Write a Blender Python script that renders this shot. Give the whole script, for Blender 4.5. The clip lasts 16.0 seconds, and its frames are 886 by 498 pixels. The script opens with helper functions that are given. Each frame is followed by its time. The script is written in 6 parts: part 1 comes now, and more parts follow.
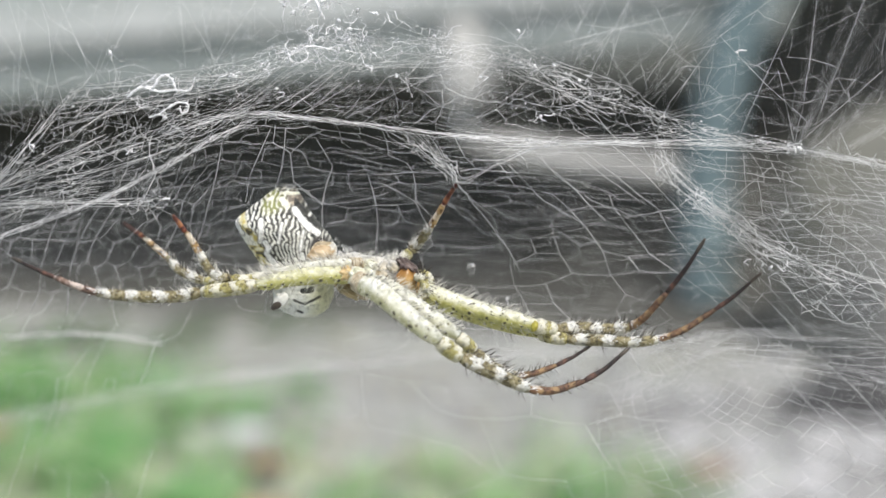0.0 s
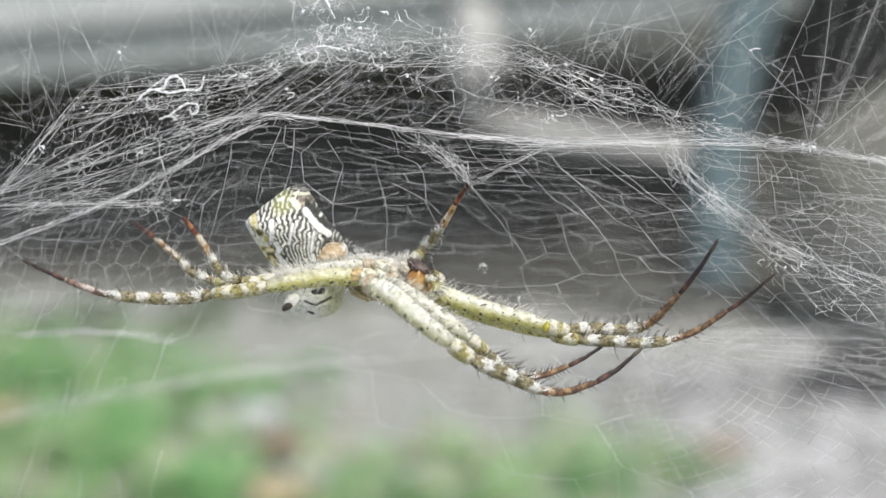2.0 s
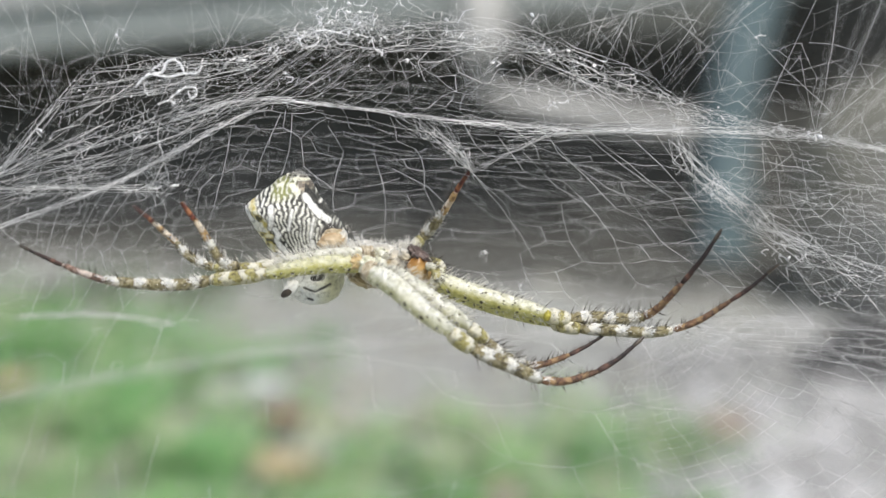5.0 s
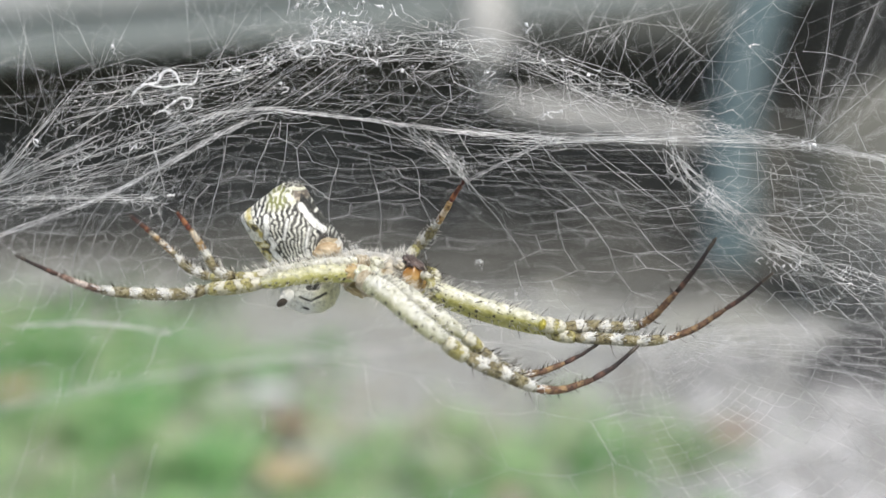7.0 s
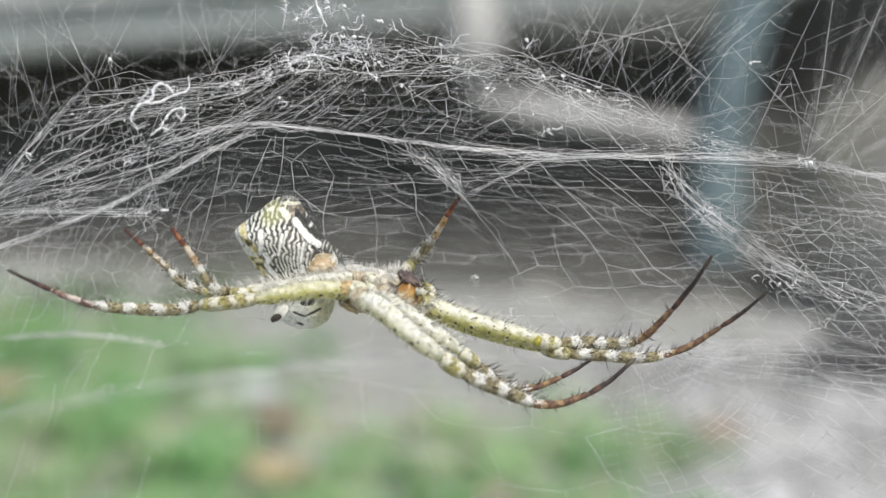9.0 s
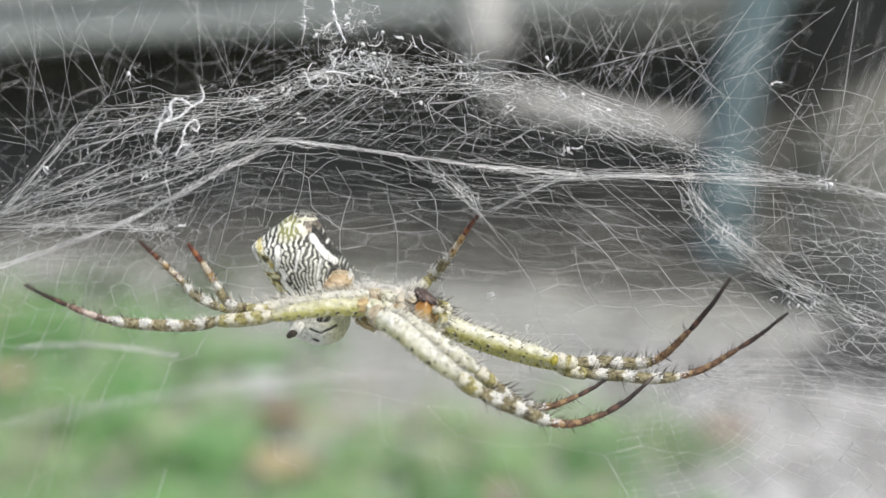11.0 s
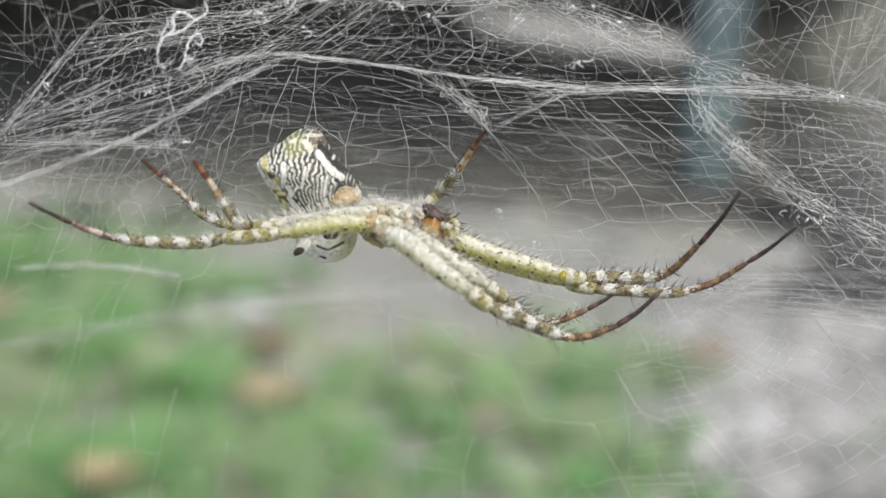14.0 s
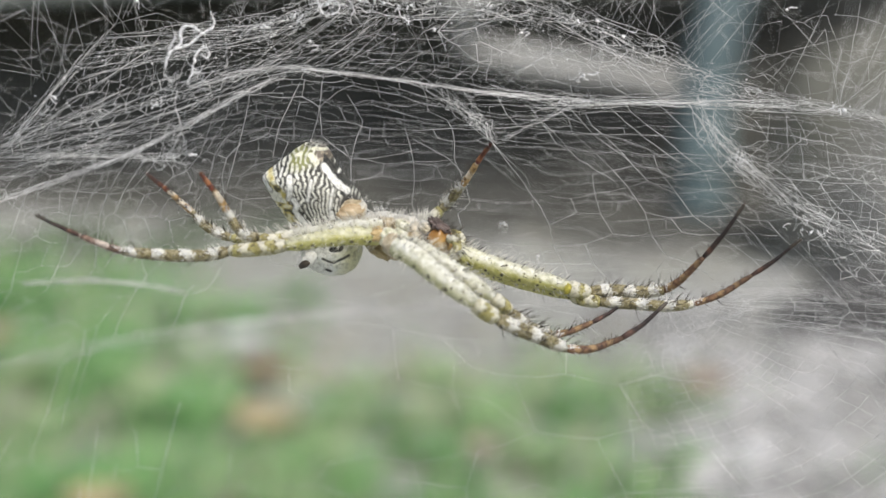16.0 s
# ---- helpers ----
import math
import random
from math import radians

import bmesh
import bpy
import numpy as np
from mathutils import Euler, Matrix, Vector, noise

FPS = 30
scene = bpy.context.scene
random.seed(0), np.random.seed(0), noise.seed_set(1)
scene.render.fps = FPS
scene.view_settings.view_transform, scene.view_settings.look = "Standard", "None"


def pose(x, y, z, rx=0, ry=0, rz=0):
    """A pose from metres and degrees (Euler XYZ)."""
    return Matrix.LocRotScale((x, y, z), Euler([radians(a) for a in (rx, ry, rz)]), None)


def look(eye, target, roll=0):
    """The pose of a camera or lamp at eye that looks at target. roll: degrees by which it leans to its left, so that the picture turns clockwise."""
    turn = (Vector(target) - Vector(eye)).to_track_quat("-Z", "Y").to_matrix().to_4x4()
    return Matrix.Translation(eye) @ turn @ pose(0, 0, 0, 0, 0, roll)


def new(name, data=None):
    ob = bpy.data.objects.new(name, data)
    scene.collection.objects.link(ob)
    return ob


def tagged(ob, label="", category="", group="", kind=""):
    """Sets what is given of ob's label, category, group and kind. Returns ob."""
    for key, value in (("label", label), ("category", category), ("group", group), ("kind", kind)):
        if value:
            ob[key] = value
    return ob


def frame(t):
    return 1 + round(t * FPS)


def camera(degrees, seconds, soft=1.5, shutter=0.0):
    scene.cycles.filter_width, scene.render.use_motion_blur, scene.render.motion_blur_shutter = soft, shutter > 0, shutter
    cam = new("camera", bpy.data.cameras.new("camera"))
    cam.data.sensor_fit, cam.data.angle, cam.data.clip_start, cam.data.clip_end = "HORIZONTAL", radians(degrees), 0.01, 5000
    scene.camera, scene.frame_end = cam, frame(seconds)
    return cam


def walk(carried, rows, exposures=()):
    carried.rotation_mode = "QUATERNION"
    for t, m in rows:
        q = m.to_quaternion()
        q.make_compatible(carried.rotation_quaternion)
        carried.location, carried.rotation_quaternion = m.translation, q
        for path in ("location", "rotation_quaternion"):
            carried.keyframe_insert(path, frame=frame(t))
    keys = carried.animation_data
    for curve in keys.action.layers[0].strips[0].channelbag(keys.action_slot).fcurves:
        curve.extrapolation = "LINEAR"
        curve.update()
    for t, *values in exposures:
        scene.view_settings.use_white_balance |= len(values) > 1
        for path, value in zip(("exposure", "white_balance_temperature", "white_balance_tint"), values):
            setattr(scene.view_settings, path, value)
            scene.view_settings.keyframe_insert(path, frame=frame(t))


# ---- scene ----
cam = camera(40, 16.0, soft=1.52)
cam.data.dof.use_dof = True
cam.data.dof.focus_distance = 0.0705
cam.data.dof.aperture_fstop = 22.0

# the hand-held path: seconds, metres, degrees
PATH = [
    (0.0, -0.00051, -0.07007, 0.45992, 82.008, 0.140, -0.949),
    (0.5, -0.00060, -0.06976, 0.46023, 81.771, 0.136, -0.894),
    (1.0, -0.00052, -0.06975, 0.46060, 81.537, 0.226, -0.689),
    (1.5, -0.00053, -0.06965, 0.46075, 81.378, 0.274, -0.613),
    (2.0, -0.00042, -0.06956, 0.46112, 81.032, 0.306, -0.372),
    (2.5, -0.00034, -0.06936, 0.46131, 80.478, 0.264, -0.236),
    (3.0, -0.00023, -0.06931, 0.46153, 79.645, 0.228, -0.157),
    (5.3, -0.00007, -0.06877, 0.46188, 79.894, -0.080, -0.033),
    (5.5, 0.00000, -0.06894, 0.46216, 80.000, -0.000, 0.000),
    (6.0, 0.00017, -0.06888, 0.46216, 79.935, -0.081, 0.078),
    (6.5, 0.00029, -0.06891, 0.46210, 79.997, -0.076, 0.227),
    (7.0, 0.00043, -0.06894, 0.46195, 80.118, 0.073, 0.157),
    (7.5, 0.00077, -0.06879, 0.46234, 79.872, -0.139, 0.375),
    (8.0, 0.00118, -0.06851, 0.46281, 79.940, -0.269, 0.296),
    (8.5, 0.00132, -0.06849, 0.46316, 79.956, -0.011, 0.205),
    (9.0, 0.00007, -0.06844, 0.46298, 79.971, -0.272, -0.301),
    (9.5, -0.00031, -0.06884, 0.46323, 79.586, 0.215, -0.263),
    (10.0, -0.00067, -0.06831, 0.46342, 79.353, -0.660, -0.096),
    (10.2, -0.00057, -0.06827, 0.46357, 79.783, -0.808, 0.066),
    (12.3, -0.00083, -0.06728, 0.46490, 78.901, -0.810, 0.108),
    (12.5, -0.00114, -0.06738, 0.46492, 78.656, -0.743, -0.158),
    (13.0, -0.00131, -0.06766, 0.46438, 78.360, -0.664, -0.011),
    (13.5, -0.00153, -0.06767, 0.46381, 76.485, -0.507, -0.435),
    (14.0, -0.00193, -0.06754, 0.46355, 76.252, -0.616, -0.714),
    (14.5, -0.00259, -0.06767, 0.46334, 76.456, -0.691, -0.805),
    (15.0, -0.00240, -0.06769, 0.46307, 76.492, -0.689, -0.815),
    (15.5, -0.00235, -0.06785, 0.46286, 77.699, -0.832, -0.690),
    (16.0, -0.00255, -0.06792, 0.46268, 77.623, -0.673, -0.969),
]
walk(cam, [(r[0], pose(*r[1:])) for r in PATH], exposures=[(0, 0.30, 6500, 9), (3, 0.22, 6500, 9), (5.5, 0.18, 6520, 9), (10, 0.17, 6540, 9), (12.5, 0.10, 6600, 9), (13.7, 0.04, 6640, 9), (15, 0.02, 6660, 9), (16, 0.05, 6660, 9)])

# ---- daylight: bright overcast sky, soft sun from above and behind the web ----
world = bpy.data.worlds.new("sky")
scene.world = world
world.use_nodes = True
wn = world.node_tree
sky = wn.nodes.new("ShaderNodeTexSky")
sky.sky_type = "NISHITA"
sky.sun_disc = False
sky.sun_elevation, sky.sun_rotation = radians(58), radians(160)
sky.dust_density, sky.air_density = 3.0, 1.0
wn.links.new(sky.outputs[0], wn.nodes["Background"].inputs[0])
wn.nodes["Background"].inputs[1].default_value = 0.115

sun = new("sun", bpy.data.lights.new("sun", "SUN"))
sun.data.energy, sun.data.angle, sun.data.color = 2.5, radians(14), (1.0, 0.96, 0.9)
sun.matrix_world = look((0.6, -1.4, 3.0), (0, 0, 0.3))

# ---- materials ----
WEB = Vector((0, 0, 0.45))      # the spider's place; web and spider are built round it in millimetres
MM = 0.001


def mat(name, rough=0.6, metal=0.0, spec=0.5):
    m = bpy.data.materials.new(name)
    m.use_nodes = True
    b = m.node_tree.nodes["Principled BSDF"]
    b.inputs["Roughness"].default_value = rough
    b.inputs["Metallic"].default_value = metal
    b.inputs["Specular IOR Level"].default_value = spec
    return m, m.node_tree, b


def node(nt, kind, **vals):
    n = nt.nodes.new(kind)
    for k, v in vals.items():
        n.inputs[k].default_value = v
    return n


def ramp(nt, fac, stops, mode="LINEAR"):
    r = nt.nodes.new("ShaderNodeValToRGB")
    r.color_ramp.interpolation = mode
    e = r.color_ramp.elements
    while len(e) < len(stops):
        e.new(0.5)
    for el, (p, c) in zip(e, stops):
        el.position, el.color = p, (*c, 1)
    nt.links.new(fac, r.inputs[0])
    return r.outputs[0]


def mixed(nt, fac, a, b):
    m = nt.nodes.new("ShaderNodeMix")
    m.data_type = "RGBA"
    for sock, v in ((m.inputs[0], fac), (m.inputs[6], a), (m.inputs[7], b)):
        if isinstance(v, (tuple, float, int)):
            sock.default_value = (*v, 1) if isinstance(v, tuple) else v
        else:
            nt.links.new(v, sock)
    return m.outputs[2]


def noise_tex(nt, scale, vec=None, detail=4.0, rough=0.55, dist=0.0):
    n = node(nt, "ShaderNodeTexNoise", Scale=scale, Detail=detail, Roughness=rough, Distortion=dist)
    if vec is not None:
        nt.links.new(vec, n.inputs["Vector"])
    return n.outputs[0]


def coords(nt, which="Object", scale=(1, 1, 1), rot=(0, 0, 0)):
    c = nt.nodes.new("ShaderNodeTexCoord")
    m = nt.nodes.new("ShaderNodeMapping")
    m.inputs["Scale"].default_value = scale
    m.inputs["Rotation"].default_value = [radians(a) for a in rot]
    nt.links.new(c.outputs[which], m.inputs["Vector"])
    return m.outputs[0]


def math_node(nt, op, a, b=0.0, clamp=False):
    m = nt.nodes.new("ShaderNodeMath")
    m.operation, m.use_clamp = op, clamp
    for sock, v in ((m.inputs[0], a), (m.inputs[1], b)):
        if isinstance(v, (float, int)):
            sock.default_value = v
        else:
            nt.links.new(v, sock)
    return m.outputs[0]


def bump(nt, bsdf, height, strength, dist):
    b = node(nt, "ShaderNodeBump", Strength=strength, Distance=dist)
    nt.links.new(height, b.inputs["Height"])
    nt.links.new(b.outputs[0], bsdf.inputs["Normal"])


def grained(name, dark, light, scale, rough=0.7, bump_mm=0.0, second=None, spec=0.5):
    """A surface mottled at two scales between two colours."""
    m, nt, b = mat(name, rough, spec=spec)
    v = coords(nt)
    f = noise_tex(nt, scale, v, 6)
    c = ramp(nt, f, [(0.3, dark), (0.7, light)])
    if second:
        f2 = noise_tex(nt, scale * 0.17, v, 3)
        c = mixed(nt, ramp(nt, f2, [(0.45, (0, 0, 0)), (0.65, (1, 1, 1))]), c, second)
    nt.links.new(c, b.inputs["Base Color"])
    if bump_mm:
        bump(nt, b, f, 0.6, bump_mm * MM)
    return m


def silk_material(name, tint, rough):
    """Pale silk that runs brighter and duller along each thread, with a thread-to-thread spread."""
    m, nt, b = mat(name, rough, spec=0.6)
    v = coords(nt)
    slow = noise_tex(nt, 420, v, 2, 0.5)
    fine = noise_tex(nt, 2600, v, 3, 0.6)
    f = math_node(nt, "ADD", math_node(nt, "MULTIPLY", slow, 0.65), math_node(nt, "MULTIPLY", fine, 0.35))
    c = ramp(nt, f, [(0.36, tuple(0.42 * t for t in tint)), (0.5, tuple(0.86 * t for t in tint)), (0.64, tuple(min(0.97, 1.1 * t) for t in tint))])
    nt.links.new(c, b.inputs["Base Color"])
    return m


SILK = silk_material("silk", (0.92, 0.93, 0.92), 0.35)
SILK_DENSE = silk_material("dense_silk", (0.90, 0.90, 0.90), 0.5)
m, nt, b = mat("fluff", 0.3, spec=1.0)
nt.links.new(ramp(nt, noise_tex(nt, 1800, coords(nt), 3), [(0.35, (0.80, 0.80, 0.82)), (0.55, (0.96, 0.96, 0.97))]), b.inputs["Base Color"])
b.inputs["Coat Weight"].default_value, b.inputs["Coat Roughness"].default_value = 0.6, 0.25
FLUFF = m

# ground: grey earth with a thin green and straw-coloured cover in patches
m, nt, b = mat("earth", 0.95, spec=0.2)
v = coords(nt)
base = ramp(nt, noise_tex(nt, 22, v, 8), [(0.3, (0.22, 0.225, 0.21)), (0.7, (0.44, 0.445, 0.425))])
damp = ramp(nt, noise_tex(nt, 3.1, v, 3), [(0.42, (0, 0, 0)), (0.62, (1, 1, 1))])
base = mixed(nt, damp, base, (0.36, 0.37, 0.35))
straw = ramp(nt, noise_tex(nt, 9.0, v, 4), [(0.55, (0, 0, 0)), (0.7, (1, 1, 1))])
base = mixed(nt, straw, base, (0.27, 0.26, 0.17))
nt.links.new(base, b.inputs["Base Color"])
bump(nt, b, noise_tex(nt, 60, v, 6), 0.7, 0.01)
EARTH = m


def grass_material(name, stops):
    m, nt, b = mat(name, 0.55, spec=0.3)
    g = nt.nodes.new("ShaderNodeNewGeometry")
    nt.links.new(ramp(nt, g.outputs["Random Per Island"], stops), b.inputs["Base Color"])
    b.inputs["Transmission Weight"].default_value = 0.0
    return m


GRASS = grass_material("grass", [(0.0, (0.08, 0.26, 0.07)), (0.5, (0.15, 0.38, 0.12)), (1.0, (0.26, 0.45, 0.18))])
GRASS_LIGHT = grass_material("light_grass", [(0.0, (0.26, 0.44, 0.19)), (0.6, (0.38, 0.52, 0.28)), (1.0, (0.50, 0.55, 0.36))])
STRAW = grass_material("straw", [(0.0, (0.34, 0.31, 0.22)), (0.5, (0.48, 0.45, 0.36)), (1.0, (0.60, 0.58, 0.50))])
WEED = grass_material("weed", [(0.0, (0.07, 0.10, 0.06)), (0.5, (0.13, 0.18, 0.11)), (1.0, (0.24, 0.27, 0.20))])
PALE = grass_material("pale_gravel", [(0.0, (0.20, 0.20, 0.195)), (0.5, (0.37, 0.37, 0.365)), (1.0, (0.64, 0.64, 0.65))])
LEDGE = grained("painted_plaster", (0.34, 0.375, 0.36), (0.43, 0.47, 0.455), 6, 0.8, 1.0, (0.49, 0.53, 0.51), 0.3)
LEDGE_TOP = grained("ledge_cap", (0.46, 0.49, 0.48), (0.58, 0.60, 0.595), 8, 0.8, 1.0, None, 0.3)
# bank soil, its colour darkened to carry the hollow's shade
SHADE_SOIL = grained("shaded_soil", (0.056, 0.057, 0.052), (0.146, 0.147, 0.135), 9, 0.95, 8.0, (0.096, 0.097, 0.088), 0.1)
DRAIN = grained("white_plastic", (0.40, 0.40, 0.385), (0.54, 0.54, 0.52), 8, 0.6, 0.0, (0.46, 0.46, 0.445), 0.3)
PIPE = grained("blue_plastic", (0.140, 0.205, 0.22), (0.20, 0.27, 0.285), 10, 0.55, 0.0, (0.17, 0.225, 0.24), 0.3)
ROCK = grained("boulder_stone", (0.10, 0.10, 0.083), (0.21, 0.21, 0.185), 7, 0.95, 6.0, (0.28, 0.28, 0.27), 0.2)
DARKROCK = grained("dark_stone", (0.045, 0.045, 0.045), (0.11, 0.11, 0.11), 20, 0.9, 3.0)
BROWN = grained("dry_leaf", (0.17, 0.105, 0.06), (0.30, 0.19, 0.12), 60, 0.7, 0.5)
AMBER = grained("yellow_leaf", (0.36, 0.30, 0.17), (0.46, 0.40, 0.25), 60, 0.7, 0.5)
RUST = grained("reddish_leaf", (0.34, 0.28, 0.22), (0.43, 0.36, 0.29), 60, 0.7, 0.5)


# ---- spider's skin ----
def up_side(nt):
    """1 on the upper flank of a leg segment, 0 on the lower; v runs round it."""
    uv = nt.nodes.new("ShaderNodeUVMap")
    sep = nt.nodes.new("ShaderNodeSeparateXYZ")
    nt.links.new(uv.outputs[0], sep.inputs[0])
    c = math_node(nt, "COSINE", math_node(nt, "MULTIPLY", sep.outputs[1], 6.2832))
    return math_node(nt, "MULTIPLY", math_node(nt, "ADD", c, -0.16), 1.5, True), sep.outputs[0]


def femur_material(name, cap, pale=0.0):
    """Yellow-green below, chalky white hair scales with painted-in top light above, two rows of dark dots. cap: how far
    the white reaches down.
    """
    m, nt, b = mat(name, 0.5)
    v = coords(nt)
    up, along = up_side(nt)
    uv = nt.nodes.new("ShaderNodeUVMap")
    sep = nt.nodes.new("ShaderNodeSeparateXYZ")
    nt.links.new(uv.outputs[0], sep.inputs[0])
    grain = noise_tex(nt, 2600, v, 5, 0.65)
    low = mixed(nt, pale, ramp(nt, grain, [(0.28, (0.34, 0.33, 0.08)), (0.48, (0.52, 0.50, 0.16)), (0.72, (0.66, 0.64, 0.32))]), (0.68, 0.68, 0.52))
    high = ramp(nt, grain, [(0.30, (0.42, 0.42, 0.31)), (0.44, (0.66, 0.66, 0.54)), (0.60, (0.84, 0.84, 0.77))])
    f = math_node(nt, "ADD", math_node(nt, "ADD", up, cap), math_node(nt, "MULTIPLY", math_node(nt, "SUBTRACT", noise_tex(nt, 1500, v, 4, 0.65), 0.5), 0.9), True)
    c = mixed(nt, f, low, high)
    # greener towards the underside, and darker with shade put into the colour
    under = math_node(nt, "MULTIPLY", math_node(nt, "SUBTRACT", sep.outputs[1], 0.36), 6.0, True)
    c = mixed(nt, math_node(nt, "MULTIPLY", under, 0.7), c, (0.33, 0.35, 0.10))
    wob = math_node(nt, "MULTIPLY", math_node(nt, "SUBTRACT", noise_tex(nt, 900, v, 2), 0.5), 0.5)
    for at, period, shift in ((0.26, 1.02, 0.4), (0.37, 0.74, 0.0)):
        fr = math_node(nt, "SUBTRACT", math_node(nt, "FRACT", math_node(nt, "ADD", math_node(nt, "DIVIDE", math_node(nt, "ADD", along, wob), period), shift)), 0.5)
        dx = math_node(nt, "MULTIPLY", fr, period)
        dz = math_node(nt, "MULTIPLY", math_node(nt, "SUBTRACT", math_node(nt, "ADD", sep.outputs[1], math_node(nt, "MULTIPLY", wob, 0.16)), at), 3.2)
        d = math_node(nt, "SQRT", math_node(nt, "ADD", math_node(nt, "MULTIPLY", dx, dx), math_node(nt, "MULTIPLY", dz, dz)))
        d = math_node(nt, "ADD", d, math_node(nt, "MULTIPLY", noise_tex(nt, 1250, v, 2), 0.16))
        c = mixed(nt, ramp(nt, d, [(0.14, (1, 1, 1)), (0.21, (0, 0, 0))]), c, (0.075, 0.065, 0.035))
    fleck = nt.nodes.new("ShaderNodeTexVoronoi")
    fleck.inputs["Scale"].default_value = 2900
    nt.links.new(v, fleck.inputs["Vector"])
    few = ramp(nt, noise_tex(nt, 1900, v, 2), [(0.44, (0, 0, 0)), (0.50, (1, 1, 1))])
    c = mixed(nt, math_node(nt, "MULTIPLY", ramp(nt, fleck.outputs["Distance"], [(0.16, (1, 1, 1)), (0.26, (0, 0, 0))]), few), c, (0.13, 0.12, 0.06))
    smudge = ramp(nt, noise_tex(nt, 1000, v, 5, 0.7), [(0.57, (0, 0, 0)), (0.70, (1, 1, 1))])
    c = mixed(nt, math_node(nt, "MULTIPLY", smudge, 0.3), c, (0.34, 0.31, 0.16))
    nt.links.new(c, b.inputs["Base Color"])
    bump(nt, b, grain, 0.5, 0.0002)
    return m


def banded(name, a, bcol, dark, period, share, ragged=0.9, ring=0.5, tip=None):
    """Ragged rings along a leg segment, paler on the upper flank; u runs along it in millimetres. tip: start, end and
    most of a darkening to the far end.
    """
    m, nt, b = mat(name, 0.55)
    up, along = up_side(nt)
    v = coords(nt)
    wob = math_node(nt, "MULTIPLY", noise_tex(nt, 2300, v, 5, 0.7), ragged)
    ph = math_node(nt, "FRACT", math_node(nt, "DIVIDE", math_node(nt, "ADD", along, wob), period))
    mott = noise_tex(nt, 4200, v, 5, 0.7)
    col_a = ramp(nt, mott, [(0.30, tuple(0.45 * k for k in a)), (0.46, tuple(0.88 * k for k in a)), (0.62, a)])
    col_b = ramp(nt, mott, [(0.36, dark), (0.52, bcol), (0.72, tuple(0.5 * (p + q) for p, q in zip(a, bcol)))])
    sel = ramp(nt, ph, [(0.0, (0, 0, 0)), (share - 0.06, (0, 0, 0)), (share + 0.06, (1, 1, 1)), (0.94, (1, 1, 1)), (1.0, (0, 0, 0))])
    c = mixed(nt, sel, col_a, col_b)
    # a dark ring at each border
    edge = ramp(nt, ph, [(share, (0, 0, 0)), (share + 0.06, (1, 1, 1)), (share + 0.16, (0, 0, 0))])
    c = mixed(nt, math_node(nt, "MULTIPLY", edge, ring), c, dark)
    # lower flank goes halfway to the darker band colour
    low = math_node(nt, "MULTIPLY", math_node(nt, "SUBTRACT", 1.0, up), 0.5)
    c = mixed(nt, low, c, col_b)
    if tip:
        far = math_node(nt, "DIVIDE", math_node(nt, "SUBTRACT", math_node(nt, "ADD", along, math_node(nt, "MULTIPLY", wob, 0.4)), tip[0]), tip[1] - tip[0], True)
        c = mixed(nt, math_node(nt, "MULTIPLY", far, tip[2]), c, dark)
    nt.links.new(c, b.inputs["Base Color"])
    bump(nt, b, mott, 0.8, 0.00012)
    return m


FEMUR = femur_material("femur_cuticle", -0.18)
FEMUR_PALE = femur_material("pale_femur_cuticle", 0.1, 0.45)
FEMUR_YELLOW = femur_material("yellow_femur_cuticle", -0.45)
PATELLA = banded("patella_blotches", (0.76, 0.74, 0.62), (0.42, 0.38, 0.13), (0.08, 0.065, 0.03), 1.0, 0.48, 2.0, 0.8)
TIBIA = banded("tibia_bands", (0.86, 0.85, 0.77), (0.28, 0.24, 0.115), (0.045, 0.035, 0.02), 1.55, 0.32, 1.9, 0.8)
META = banded("metatarsus_bands", (0.48, 0.32, 0.16), (0.22, 0.12, 0.065), (0.045, 0.024, 0.02), 1.05, 0.34, 1.2, 0.8, (0.8, 3.8, 0.55))
META_PALE = banded("hind_metatarsus_bands", (0.86, 0.77, 0.62), (0.54, 0.35, 0.14), (0.10, 0.05, 0.03), 1.2, 0.45, 1.0)
META_MID = banded("long_metatarsus_bands", (0.70, 0.60, 0.53), (0.24, 0.15, 0.11), (0.05, 0.03, 0.025), 1.5, 0.42, 1.2)
TARSUS = banded("tarsus_bands", (0.24, 0.12, 0.08), (0.085, 0.045, 0.036), (0.014, 0.01, 0.01), 0.9, 0.30, 0.9, 0.7, (0.3, 1.7, 0.92))
TARSUS_RED = banded("tarsus_red_bands", (0.44, 0.18, 0.07), (0.21, 0.055, 0.03), (0.04, 0.014, 0.012), 0.8, 0.5, 0.9, 0.7, (0.5, 1.8, 0.8))
SPINE = grained("dark_bristle", (0.03, 0.025, 0.02), (0.10, 0.08, 0.06), 3000, 0.4)
KNEE = grained("yellow_cuticle", (0.20, 0.18, 0.03), (0.54, 0.48, 0.08), 1500, 0.4, 0.05)
CHALK = grained("chalk_white_scales", (0.80, 0.80, 0.77), (0.94, 0.94, 0.92), 3000, 0.6)
HAIR = grained("pale_hair", (0.70, 0.68, 0.60), (0.88, 0.87, 0.82), 3000, 0.5)
ORANGE = grained("amber_cuticle", (0.19, 0.075, 0.012), (0.44, 0.21, 0.04), 900, 0.3, 0.05, (0.50, 0.36, 0.15))
AMBER_SKIN = grained("pale_amber_cuticle", (0.36, 0.23, 0.08), (0.70, 0.56, 0.32), 1700, 0.4, 0.08, (0.60, 0.45, 0.22))
